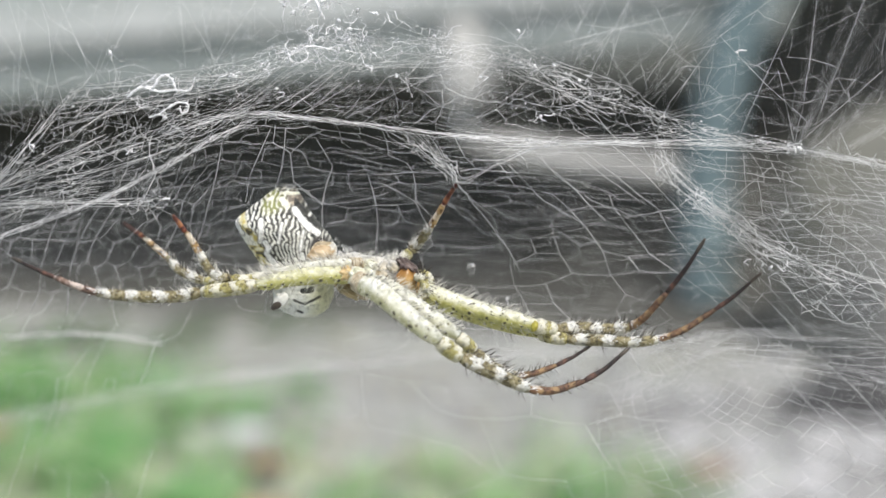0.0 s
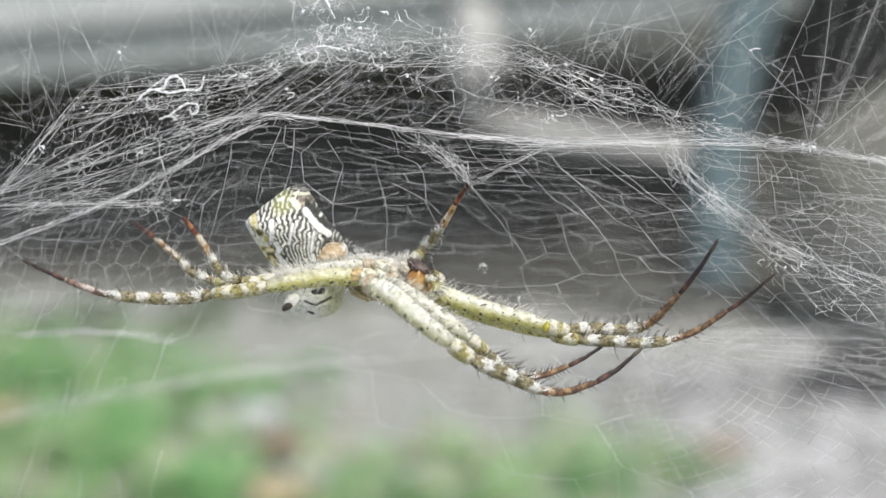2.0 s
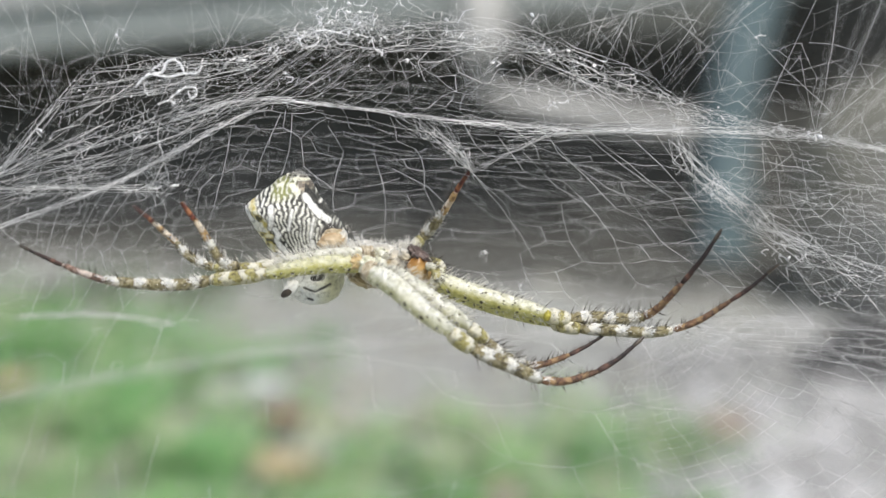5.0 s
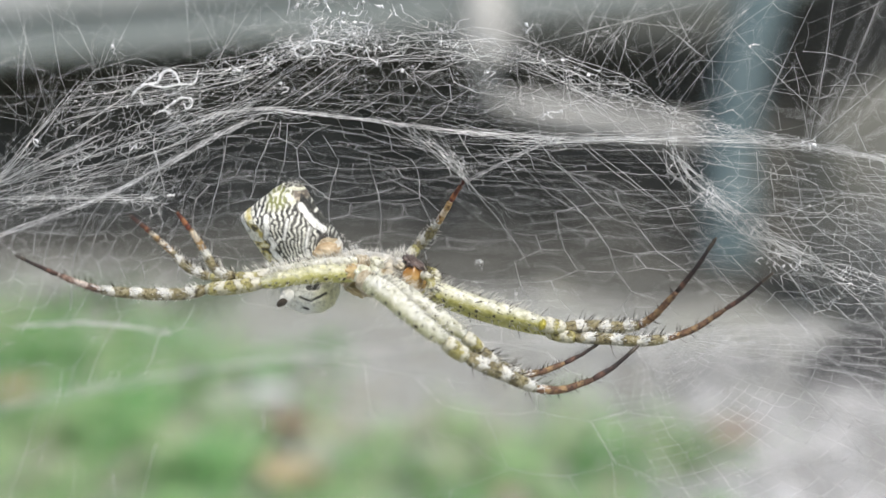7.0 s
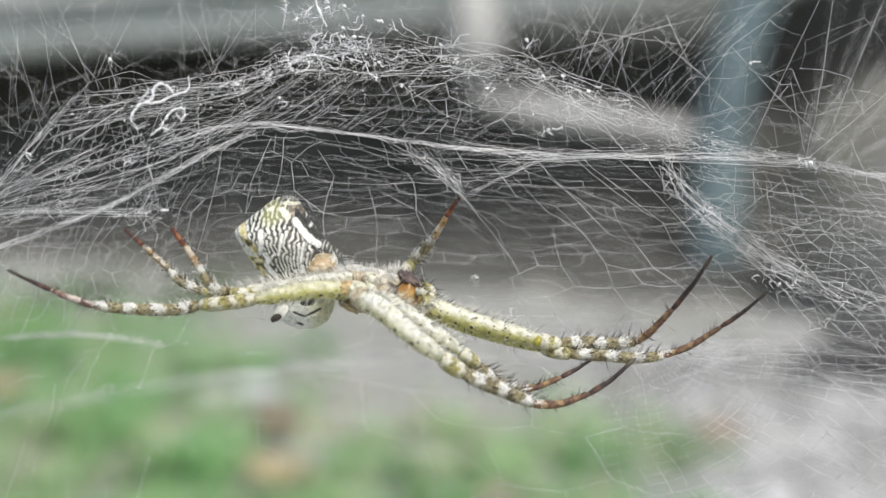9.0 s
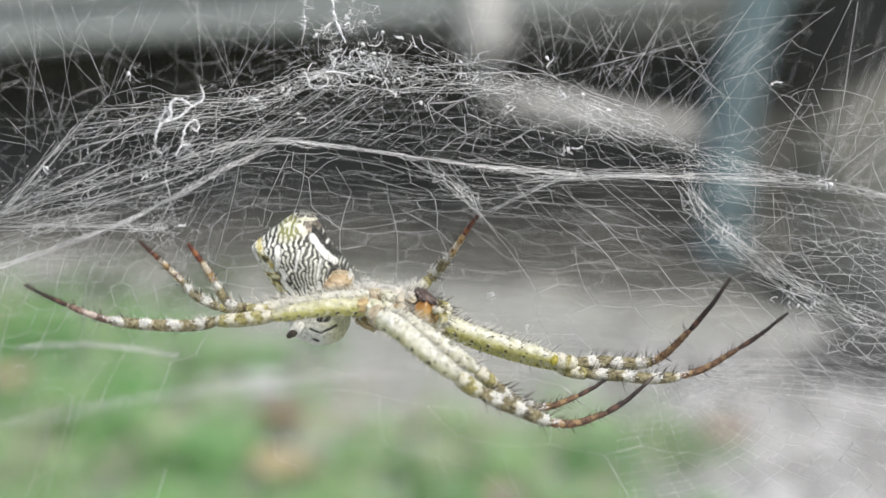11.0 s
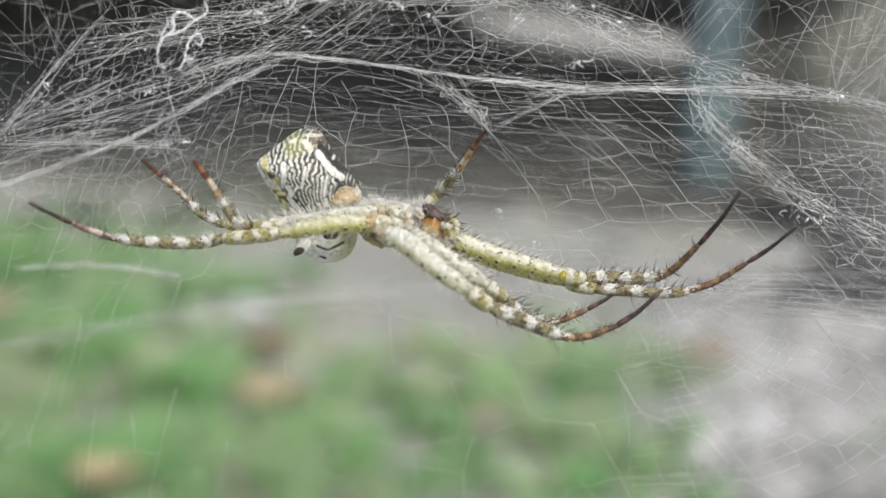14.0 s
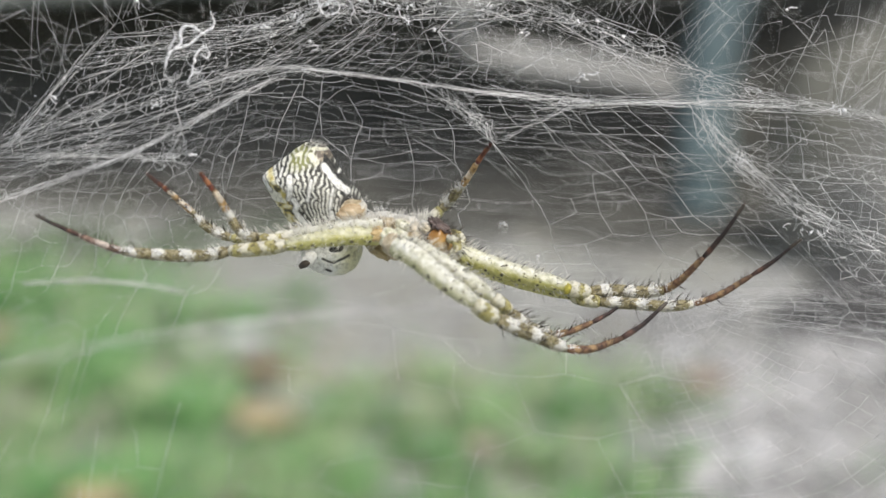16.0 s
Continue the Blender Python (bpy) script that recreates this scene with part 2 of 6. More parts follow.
TAN = grained("tan_cuticle", (0.30, 0.20, 0.10), (0.58, 0.43, 0.25), 1300, 0.4, 0.12, (0.68, 0.57, 0.40))
MAROON = grained("maroon_cuticle", (0.045, 0.032, 0.030), (0.21, 0.155, 0.135), 1500, 0.4, 0.03)
PALE_TAN = grained("pale_tan_cuticle", (0.20, 0.14, 0.06), (0.74, 0.67, 0.52), 2600, 0.5, 0.25, (0.50, 0.40, 0.22))
CREAM = grained("chalky_cuticle", (0.70, 0.70, 0.66), (0.90, 0.90, 0.87), 1500, 0.5, 0.05, None)
SHIELD = grained("carapace_cuticle", (0.36, 0.35, 0.32), (0.75, 0.74, 0.69), 1200, 0.5, 0.05, (0.60, 0.52, 0.36))


def abdomen_material():
    """The pattern that abdomen_paint() lays on the skin, with a fine grain and relief."""
    m, nt, b = mat("abdomen_pattern", 0.42)
    raw = coords(nt)
    paint = nt.nodes.new("ShaderNodeAttribute")
    paint.attribute_name = "pattern"
    grain = noise_tex(nt, 3800, raw, 5, 0.65)
    c = mixed(nt, math_node(nt, "MULTIPLY", ramp(nt, grain, [(0.36, (1, 1, 1)), (0.52, (0, 0, 0))]), 0.45), paint.outputs[0], (0.16, 0.155, 0.12))
    nt.links.new(c, b.inputs["Base Color"])
    bump(nt, b, math_node(nt, "ADD", noise_tex(nt, 3000, raw, 5), math_node(nt, "MULTIPLY", paint.outputs["Fac"], 0.7)), 0.6, 0.00012)
    return m


ABDOMEN = abdomen_material()


# ---- building helpers ----
def link_mesh(name, verts, faces, material, parent=None, label="", smooth=True, uvs=None, centre=(0, 0, 0)):
    me = bpy.data.meshes.new(name)
    me.from_pydata([tuple(v) for v in verts], [], faces)
    me.materials.append(material)
    if smooth:
        me.shade_smooth()
    if uvs:
        layer = me.uv_layers.new(name="UVMap")
        for lp in me.loops:
            layer.data[lp.index].uv = uvs[lp.vertex_index]
    ob = new(name, me)
    ob.location = centre
    if parent is not None:
        ob.parent = parent
    if label:
        ob["label"] = label
    return ob


def part(name, bm, material, parent, label=""):
    me = bpy.data.meshes.new(name)
    bm.to_mesh(me)
    bm.free()
    me.materials.append(material)
    ob = new(name, me)
    if parent is not None:
        ob.parent = parent
    if label:
        ob["label"] = label
    return ob


def thing(name, place, label, category, group="", kind=""):
    ob = new(name)
    ob.location = place
    ob.empty_display_size = 0.01
    return tagged(ob, label, category, group, kind)


def spline(pts, n):
    """n + 1 points of a Catmull-Rom curve through pts, evenly over its knots."""
    p = [Vector(q) for q in pts]
    p = [2 * p[0] - p[1]] + p + [2 * p[-1] - p[-2]]
    out, segs = [], len(p) - 3
    for k in range(n + 1):
        s = min(k / n * segs, segs - 1e-6)
        i = int(s)
        t = s - i
        a, b_, c, d = p[i:i + 4]
        out.append(0.5 * (2 * b_ + (c - a) * t + (2 * a - 5 * b_ + 4 * c - d) * t * t + (3 * b_ - a - 3 * c + d) * t ** 3))
    return out


class Strands:
    """Collects thin round threads into one mesh. Points and radii in millimetres round the web's centre."""

    def __init__(self):
        self.v, self.f, self.u = [], [], []

    def add(self, pts, r, sides=4, r_end=None, radii=None):
        pts = [Vector(p) for p in pts]
        n, base, run = len(pts), len(self.v), 0.0
        ref = Vector((0.31, 0.87, 0.38))
        for i, p in enumerate(pts):
            d = (pts[min(i + 1, n - 1)] - pts[max(i - 1, 0)])
            d = d.normalized() if d.length > 1e-9 else Vector((1, 0, 0))
            a = d.cross(ref).normalized()
            if a.z < 0:
                a = -a
            b_ = d.cross(a)
            if i:
                run += (p - pts[i - 1]).length
            rr = radii[i] if radii else (r if r_end is None else r + (r_end - r) * i / max(n - 1, 1))
            for k in range(sides):
                w = 2 * math.pi * k / sides
                self.v.append((p + rr * (math.cos(w) * a + math.sin(w) * b_)) * MM)
                self.u.append((run, min(k, sides - k) / sides))
        for i in range(n - 1):
            for k in range(sides):
                k2 = (k + 1) % sides
                self.f.append((base + i * sides + k, base + i * sides + k2, base + (i + 1) * sides + k2, base + (i + 1) * sides + k))
        self.f.append(tuple(base + k for k in range(sides))[::-1])
        self.f.append(tuple(base + (n - 1) * sides + k for k in range(sides)))

    def make(self, name, material, parent=None, label="", uv=False):
        return link_mesh(name, self.v, self.f, material, parent, label, uvs=self.u if uv else None)


rng = random.Random(7)


def jit(p, s):
    return Vector(p) + Vector((rng.gauss(0, s), rng.gauss(0, s), rng.gauss(0, s)))


# ---- ground and what lies behind the web ----
ground_bm = bmesh.new()
bmesh.ops.create_grid(ground_bm, x_segments=60, y_segments=60, size=30)
for q in ground_bm.verts:
    near = max(0.0, 1 - q.co.length / 8)
    q.co.z = 0.015 * near * (noise.noise(q.co * 1.7) - 0.5)
ground = part("ground", ground_bm, EARTH, None, "grey trodden earth with thin straw and grass")
tagged(ground, category="ground", kind="structure")


def turf(name, blobs, per_area, material, label, seed, cut, height):
    """Short blades in patches, thinned where a noise leaves the earth bare."""
    verts, faces = [], []
    g = random.Random(seed)
    for cx, cy, rx, ry in blobs:
        for _ in range(int(per_area * rx * ry) + 40):
            a, r = g.uniform(0, 6.283), abs(g.gauss(0, 0.62))
            x, y = cx + rx * r * math.cos(a), cy + ry * r * math.sin(a)
            if noise.noise((x * 17 + seed, y * 5, 0.5)) + 0.6 * noise.noise((x * 41, y * 13 + seed, 2.5)) < cut:
                continue
            h, w, t = g.uniform(0.4, 1.0) * height, g.uniform(0.002, 0.004), g.uniform(0, 6.283)
            lean = Vector((math.cos(t), math.sin(t), 0)) * h * g.uniform(0.6, 1.9)
            side = Vector((-math.sin(t + 0.6), math.cos(t + 0.6), 0)) * w
            o = Vector((x, y, -0.008))
            i = len(verts)
            mid, tip = o + 0.35 * lean + Vector((0, 0, 0.6 * h)), o + lean + Vector((0, 0, h))
            verts += [o - side, o + side, mid + 0.8 * side, mid - 0.8 * side, tip]
            faces += [(i, i + 1, i + 2, i + 3), (i + 3, i + 2, i + 4)]
    ob = link_mesh(name, verts, faces, material, smooth=False)
    return tagged(ob, label, "grass", kind="stuff")


gg = random.Random(11)
LEFT_TURF = [(-0.426, 1.318, 0.24, 0.36), (-0.442, 1.185, 0.22, 0.3), (-0.274, 1.168, 0.14, 0.10), (-0.549, 1.686, 0.20, 0.17), (-0.771, 1.847, 0.3, 0.16), (-0.292, 0.943, 0.4, 0.18)]
MID_TURF = [(-0.109, 1.151, 0.08, 0.05), (0.057, 1.151, 0.08, 0.08), (0.150, 1.298, 0.07, 0.08), (0.264, 1.239, 0.09, 0.07), (-0.045, 1.018, 0.5, 0.09), (0.108, 0.943, 0.32, 0.10), (-0.275, 1.550, 0.06, 0.07), (0.17, 1.24, 0.16, 0.10), (0.04, 1.17, 0.20, 0.08), (-0.10, 0.93, 0.42, 0.09), (0.10, 1.06, 0.22, 0.10)]
SPOTS = [(0.12, 1.42, 0.17, 0.07), (0.02, 1.34, 0.14, 0.05), (0.26, 1.36, 0.10, 0.06)] + [(gg.uniform(-0.35, 0.30), gg.uniform(0.85, 1.36), gg.uniform(0.02, 0.05), gg.uniform(0.015, 0.05)) for _ in range(40)]
turf("grass", LEFT_TURF, 18000, GRASS, "short green turf growing in patches on the earth", 3, 0.0, 0.045)
turf("grass", MID_TURF, 9000, GRASS, "thin green turf among straw on the earth", 4, 0.08, 0.04)
turf("pale_grass", LEFT_TURF, 13000, GRASS_LIGHT, "pale yellow-green blades among the turf", 8, -0.12, 0.04)
turf("pale_grass", MID_TURF + SPOTS, 11000, GRASS_LIGHT, "pale yellow-green blades among straw and bare earth", 9, 0.0, 0.035)
TUFTS = [(gg.gauss(-0.38, 0.16), gg.uniform(0.85, 1.7), gg.uniform(0.010, 0.022), gg.uniform(0.015, 0.04)) for _ in range(26)] + [(gg.uniform(-0.2, 0.28), gg.uniform(0.85, 1.25), gg.uniform(0.008, 0.018), gg.uniform(0.012, 0.03)) for _ in range(24)]
turf("grass", TUFTS[0::2], 40000, GRASS, "small dense green tufts standing in the turf", 41, -0.2, 0.035)
turf("pale_grass", TUFTS[1::2], 40000, GRASS_LIGHT, "small yellow-green tufts standing in the turf", 42, -0.2, 0.03)
FIELD = [(gg.uniform(-3.5, 3.5), gg.uniform(-3.0, 1.9), gg.uniform(0.15, 0.4), gg.uniform(0.15, 0.4)) for _ in range(70)]
turf("grass", [f for f in FIELD if f[1] < 0.55 or abs(f[0]) > 1.3], 1800, GRASS, "short green turf growing in patches on the earth", 23, -0.05, 0.05)
turf("weeds", [(-0.672, 2.063, 0.34, 0.30), (-0.469, 2.111, 0.22, 0.26), (-0.884, 2.087, 0.3, 0.3), (-0.304, 2.189, 0.2, 0.14)], 9000, WEED, "low dull green weeds before the hollow", 31, -0.08, 0.03)
turf("straw", LEFT_TURF + MID_TURF + [(-0.056, 1.318, 0.3, 0.15), (0.124, 1.103, 0.3, 0.12)], 7000, STRAW, "dry straw strewn over earth and turf", 14, -0.02, 0.025)


def gravel(name, spots, label, seed):
    """Pale broken stones lying in drifts."""
    g = random.Random(seed)
    verts, faces = [], []
    t = (1 + 5 ** 0.5) / 2
    ico = [(-1, t, 0), (1, t, 0), (-1, -t, 0), (1, -t, 0), (0, -1, t), (0, 1, t), (0, -1, -t), (0, 1, -t), (t, 0, -1), (t, 0, 1), (-t, 0, -1), (-t, 0, 1)]
    tri = [(0, 11, 5), (0, 5, 1), (0, 1, 7), (0, 7, 10), (0, 10, 11), (1, 5, 9), (5, 11, 4), (11, 10, 2), (10, 7, 6), (7, 1, 8),
           (3, 9, 4), (3, 4, 2), (3, 2, 6), (3, 6, 8), (3, 8, 9), (4, 9, 5), (2, 4, 11), (6, 2, 10), (8, 6, 7), (9, 8, 1)]
    for cx, cy, rx, ry, n in spots:
        for _ in range(n):
            x, y = g.gauss(cx, rx), g.gauss(cy, ry)
            r = min(0.03, 0.006 + abs(g.gauss(0, 0.008)))
            e = Euler((g.uniform(0, 6), g.uniform(0, 6), g.uniform(0, 6))).to_matrix()
            sx, sy, sz, b0 = g.uniform(0.7, 1.3), g.uniform(0.6, 1.1), g.uniform(0.4, 0.8), len(verts)
            for q in ico:
                p = e @ (Vector(q) * 0.53 * g.uniform(0.85, 1.15))
                verts.append((x + p.x * r * sx, y + p.y * r * sy, 0.4 * r * sz - 0.003 + p.z * r * sz))
            faces += [tuple(b0 + k for k in f) for f in tri]
    ob = link_mesh(name, verts, faces, PALE, smooth=False)
    return tagged(ob, label, "gravel", kind="stuff")


gravel("gravel", [(0.455, 1.239, 0.075, 0.09, 1100), (0.445, 1.103, 0.08, 0.09, 1000), (0.378, 1.073, 0.08, 0.07, 600), (0.578, 1.362, 0.07, 0.09, 400), (0.195, 1.456, 0.35, 0.25, 220), (0.402, 1.623, 0.10, 0.06, 80)],
       "pale broken gravel drifted over the earth", 5)


def box(bm, x0, x1, y0, y1, z0, z1, bev=0.0):
    r = bmesh.ops.create_cube(bm, size=1)
    for q in r["verts"]:
        q.co = Vector(((x0 + x1) / 2 + q.co.x * (x1 - x0), (y0 + y1) / 2 + q.co.y * (y1 - y0), (z0 + z1) / 2 + q.co.z * (z1 - z0)))
    if bev:
        es = list({e for q in r["verts"] for e in q.link_edges})
        bmesh.ops.bevel(bm, geom=es, offset=bev, segments=2, affect="EDGES")


def ledge():
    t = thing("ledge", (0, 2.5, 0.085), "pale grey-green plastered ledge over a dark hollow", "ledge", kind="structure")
    t.rotation_euler.y = radians(-4.8)
    bm = bmesh.new()
    box(bm, -6, 0.80, 0.0, 1.2, 0.40, 0.49, 0.012)
    part("beam", bm, LEDGE, t)
    bm = bmesh.new()
    box(bm, -6, 0.80, -0.035, 1.2, 0.493, 0.58, 0.012)
    part("cap", bm, LEDGE_TOP, t, "lighter overhanging cap")
    bm = bmesh.new()
    box(bm, -6, 0.79, 0.04, 1.2, 0.583, 2.4, 0.01)
    part("upper_wall", bm, LEDGE, t)
    # added block above the view that keeps sky light off the bank
    bm = bmesh.new()
    box(bm, 0.803, 6, 0.06, 1.2, 0.62, 2.4, 0.01)
    part("raised_wall", bm, LEDGE, t)
    return t


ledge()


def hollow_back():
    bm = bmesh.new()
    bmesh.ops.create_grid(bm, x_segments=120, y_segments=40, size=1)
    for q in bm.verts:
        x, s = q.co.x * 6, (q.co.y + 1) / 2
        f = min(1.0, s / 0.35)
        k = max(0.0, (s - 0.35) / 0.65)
        # the dark foot runs forward, so the shade put into its colour reaches further
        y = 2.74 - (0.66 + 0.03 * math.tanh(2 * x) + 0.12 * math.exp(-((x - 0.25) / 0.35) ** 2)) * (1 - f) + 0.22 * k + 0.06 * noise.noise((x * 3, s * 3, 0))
        # higher past the ledge's end, as a dark backdrop
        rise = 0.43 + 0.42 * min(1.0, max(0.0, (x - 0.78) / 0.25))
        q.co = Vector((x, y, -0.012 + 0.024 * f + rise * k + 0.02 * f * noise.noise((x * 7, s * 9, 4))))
    ob = part("soil_bank", bm, SHADE_SOIL, None)
    return tagged(ob, "soil bank in the hollow under the ledge, coloured dark for its shade", "soil bank", kind="structure")


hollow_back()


def tube_object(name, pts, radius, material, parent=None, label="", n=40, sides=24):
    verts, faces = [], []
    c = spline(pts, n)
    up = Vector((0, 1, 0.01))
    for i, p in enumerate(c):
        d = (c[min(i + 1, n)] - c[max(i - 1, 0)]).normalized()
        a = d.cross(up).normalized()
        b_ = d.cross(a)
        for k in range(sides):
            w = 2 * math.pi * k / sides
            verts.append(p + radius * (math.cos(w) * a + math.sin(w) * b_))
    for i in range(n):
        for k in range(sides):
            k2 = (k + 1) % sides
            faces.append((i * sides + k, i * sides + k2, (i + 1) * sides + k2, (i + 1) * sides + k))
    faces += [tuple(range(sides))[::-1], tuple(n * sides + k for k in range(sides))]
    return link_mesh(name, verts, faces, material, parent, label)


def blue_pipe():
    t = thing("blue_pipe", (0, 0, 0), "light blue plastic pipe standing bent before the ledge", "pipe")
    tube_object("pipe", [(0.730, 2.400, 0.884), (0.669, 2.400, 0.660), (0.611, 2.400, 0.463), (0.581, 2.400, 0.283), (0.575, 2.385, 0.140), (0.575, 2.370, 0.0)], 0.050, PIPE, t)
    tube_object("collar", [(0.576, 2.386, 0.15), (0.575, 2.380, 0.10)], 0.056, PIPE, t, n=4)
    return t


blue_pipe()


def drain_pipe():
    t = thing("drain_pipe", (0, 0, 0), "off-white plastic drain pipe hanging under the ledge", "pipe")
    tube_object("stub", [(0.080, 2.620, 0.545), (0.080, 2.490, 0.535), (0.082, 2.440, 0.500), (0.083, 2.432, 0.420)], 0.046, DRAIN, t)
    tube_object("cap", [(0.082, 2.436, 0.486), (0.083, 2.433, 0.450), (0.084, 2.432, 0.415)], 0.056, DRAIN, t, n=6)
    tube_object("run", [(0.165, 2.444, 0.316), (0.253, 2.441, 0.301), (0.400, 2.430, 0.279), (0.580, 2.470, 0.252)], 0.029, DRAIN, t)
    tube_object("joint", [(0.078, 2.436, 0.425), (0.082, 2.440, 0.365), (0.108, 2.444, 0.330), (0.170, 2.444, 0.315)], 0.020, DRAIN, t, n=12)
    return t


drain_pipe()


def boulder(name, place, size, seed, material, label):
    bm = bmesh.new()
    bmesh.ops.create_icosphere(bm, subdivisions=5, radius=1)
    for q in bm.verts:
        n = q.co.copy()
        k = 1 + 0.22 * noise.noise(n * 1.1 + Vector((seed, 0, 0))) + 0.07 * noise.noise(n * 3.1 + Vector((0, seed, 0))) + 0.02 * noise.noise(n * 11)
        q.co = Vector((n.x * size[0] * k, n.y * size[1] * k, max(-0.9, n.z) * size[2] * k))
    for f in bm.faces:
        f.smooth = True
    ob = part(name, bm, material, None)
    ob.location = place
    return tagged(ob, label, "boulder")


boulder("boulder", ((0.883, 1.919, 0.216)[0], 2.02, 0.16), (0.265, 0.22, 0.27), 4.2, ROCK, "large grey-brown weathered boulder beside the blue pipe")
boulder("stone", (0.700, 1.560, 0.022), (0.21, 0.088, 0.060), 9.1, DARKROCK, "dark grey stone lying on the earth")


def dry_leaf(place, turn, length, material, label):
    bm = bmesh.new()
    bmesh.ops.create_grid(bm, x_segments=12, y_segments=6, size=1)
    for q in bm.verts:
        x, y = q.co.x, q.co.y
        w = 0.5 * (1 - x * x) ** 0.6 * (1 - 0.25 * x)
        q.co = Vector((x * length / 2, y * w * length * 0.6, 0.012 + length * (0.16 * abs(y) ** 1.5 + 0.10 * x * x + 0.03 * math.sin(9 * x + 3 * y))))
    ext = bmesh.ops.extrude_face_region(bm, geom=bm.faces[:])
    for q in ext["geom"]:
        if isinstance(q, bmesh.types.BMVert):
            q.co.z -= 0.0006
    ob = part("fallen_leaf", bm, material, None)
    ob.location, ob.rotation_euler = (*place, 0.012), (radians(14), 0, radians(turn))
    return tagged(ob, label, "leaf", "fallen leaves")


dry_leaf((-0.178, 1.262), 15, 0.058, BROWN, "curled brown dry leaf on the earth")
dry_leaf((-0.153, 1.096), -20, 0.07, AMBER, "yellowish dry leaf lying in turf")
dry_leaf((0.316, 1.228), 10, 0.06, RUST, "reddish dry leaf at the turf's edge")
dry_leaf((-0.539, 1.396), 40, 0.06, AMBER, "yellowish dry leaf lying in turf")
dry_leaf((0.052, 1.031), 70, 0.045, RUST, "reddish dry leaf at the turf's edge")
dry_leaf((-0.275, 0.905), 10, 0.06, AMBER, "yellowish dry leaf lying in turf")


# ---- the web ----
web = thing("spider_web", WEB, "white silk tent web with domed net and tangled threads", "spider web")

RIDGE = [(-28.00, -0.48, 3.04), (-23.19, -0.27, 4.24), (-19.03, -0.02, 5.63), (-15.50, 0.18, 6.77), (-11.34, 0.37, 7.87), (-5.89, 0.32, 7.56), (0.51, 0.18, 6.77), (7.02, 1.08, 6.11), (15.14, 1.09, 6.21), (21.64, 1.00, 5.66), (28.47, 0.80, 4.51)]
CREST = [(-28.81, 1.33, 1.81), (-23.86, 2.16, 6.51), (-20.07, 2.79, 10.08), (-16.18, 3.82, 10.15), (-11.83, 3.80, 10.02), (-8.49, 4.11, 11.80), (-3.14, 4.27, 12.69), (2.21, 4.05, 11.47), (7.22, 3.87, 10.45), (13.24, 3.47, 8.18), (20.30, 2.08, 6.03), (28.87, 1.79, 4.40)]


def net(rows, nu, nv, r, jitter, tie, seed, drop=None, level=1.0, beads=0.3, wave=0.5, pull=0.6, vpow=1.0, hold=True, swell=0.0):
    """A net in tension over the surface lofted through guide rows: nu threads across, nv along.
    tie(u, v): share of the upright ties that stand; drop(u, v): share of the threads that are gone."""
    g = random.Random(seed)
    grid_rows = [spline(q, nu) for q in rows]
    cols = [spline([gr[i] for gr in grid_rows], 120) for i in range(nu + 1)]
    p0 = np.zeros((nu + 1, nv + 1, 3))
    for i in range(nu + 1):
        for j in range(nv + 1):
            f = (j / nv) ** vpow * 120
            k = min(119, int(f))
            p = cols[i][k].lerp(cols[i][k + 1], f - k)
            a = jitter * (0.2 if hold and j == 0 else 1)
            n1 = noise.noise((p.x * 0.22 + seed, p.z * 0.3, 1.5))
            n2 = noise.noise((p.x * 0.16, p.z * 0.35 + seed, 7.5))
            w = wave * (0.15 if hold and j == 0 else 1)
            p0[i, j] = p + Vector((g.gauss(0, a) + w * n1, g.gauss(0, a * 0.5), g.gauss(0, a * 0.55) + 0.7 * w * n2))
    # which threads stand, and how hard each one pulls
    up = np.zeros((nu + 1, nv))
    along = np.zeros((nu, nv + 1))
    thread_u, thread_v = [g.uniform(0.5, 1.5) for _ in range(nu + 1)], [g.uniform(0.5, 1.5) for _ in range(nv + 1)]
    for i in range(nu + 1):
        for j in range(nv):
            t = tie(i / nu, j / nv)
            stands = (i + j) % 2 == 0 and g.random() < 2 * t or (i + j) % 2 == 1 and g.random() < 2 * t - 1
            if stands and not (drop and g.random() < drop(i / nu, j / nv)):
                up[i, j] = thread_u[i] * g.uniform(0.6, 1.5)
    for i in range(nu):
        for j in range(nv + 1):
            if not (drop and g.random() < drop(i / nu, j / nv)) and g.random() < 0.94:
                along[i, j] = thread_v[j] * g.uniform(0.6, 1.5)
    p = p0.copy()
    for _ in range(14):
        force, weight = np.zeros_like(p), np.full(p.shape[:2], 1e-6)
        for w, lo, hi in ((up[..., None], np.s_[:, :-1], np.s_[:, 1:]), (along[..., None], np.s_[:-1, :], np.s_[1:, :])):
            force[lo] += w * p[hi]
            force[hi] += w * p[lo]
            weight[lo] += w[..., 0]
            weight[hi] += w[..., 0]
        new_p = (1 - pull) * p0 + pull * force / weight[..., None]
        loose = weight > 1e-3
        inner_ = np.zeros_like(loose)
        inner_[1:-1, 1:-1] = loose[1:-1, 1:-1]
        p[inner_] = new_p[inner_]
    s = Strands()

    def width(w, q, v):
        return (1 + swell * float(v)) * float(r) * (0.55 + 0.3 * float(w)) * (0.75 + 0.6 * max(0.0, noise.noise((q[0] * 0.3, q[1], q[2] * 0.4 + seed)) + 0.35))

    for i, j in zip(*np.nonzero(up)):
        a, b_ = Vector(p[i, j]), Vector(p[i, j + 1])
        s.add([a, b_], width(up[i, j], a, j / nv), 3)
        if g.random() < beads:
            s.add([a - Vector((0.03, 0, 0)), a, a + Vector((0.03, 0, 0.01))], 0.02, 4, radii=[0.006, g.uniform(0.014, 0.034), 0.006])
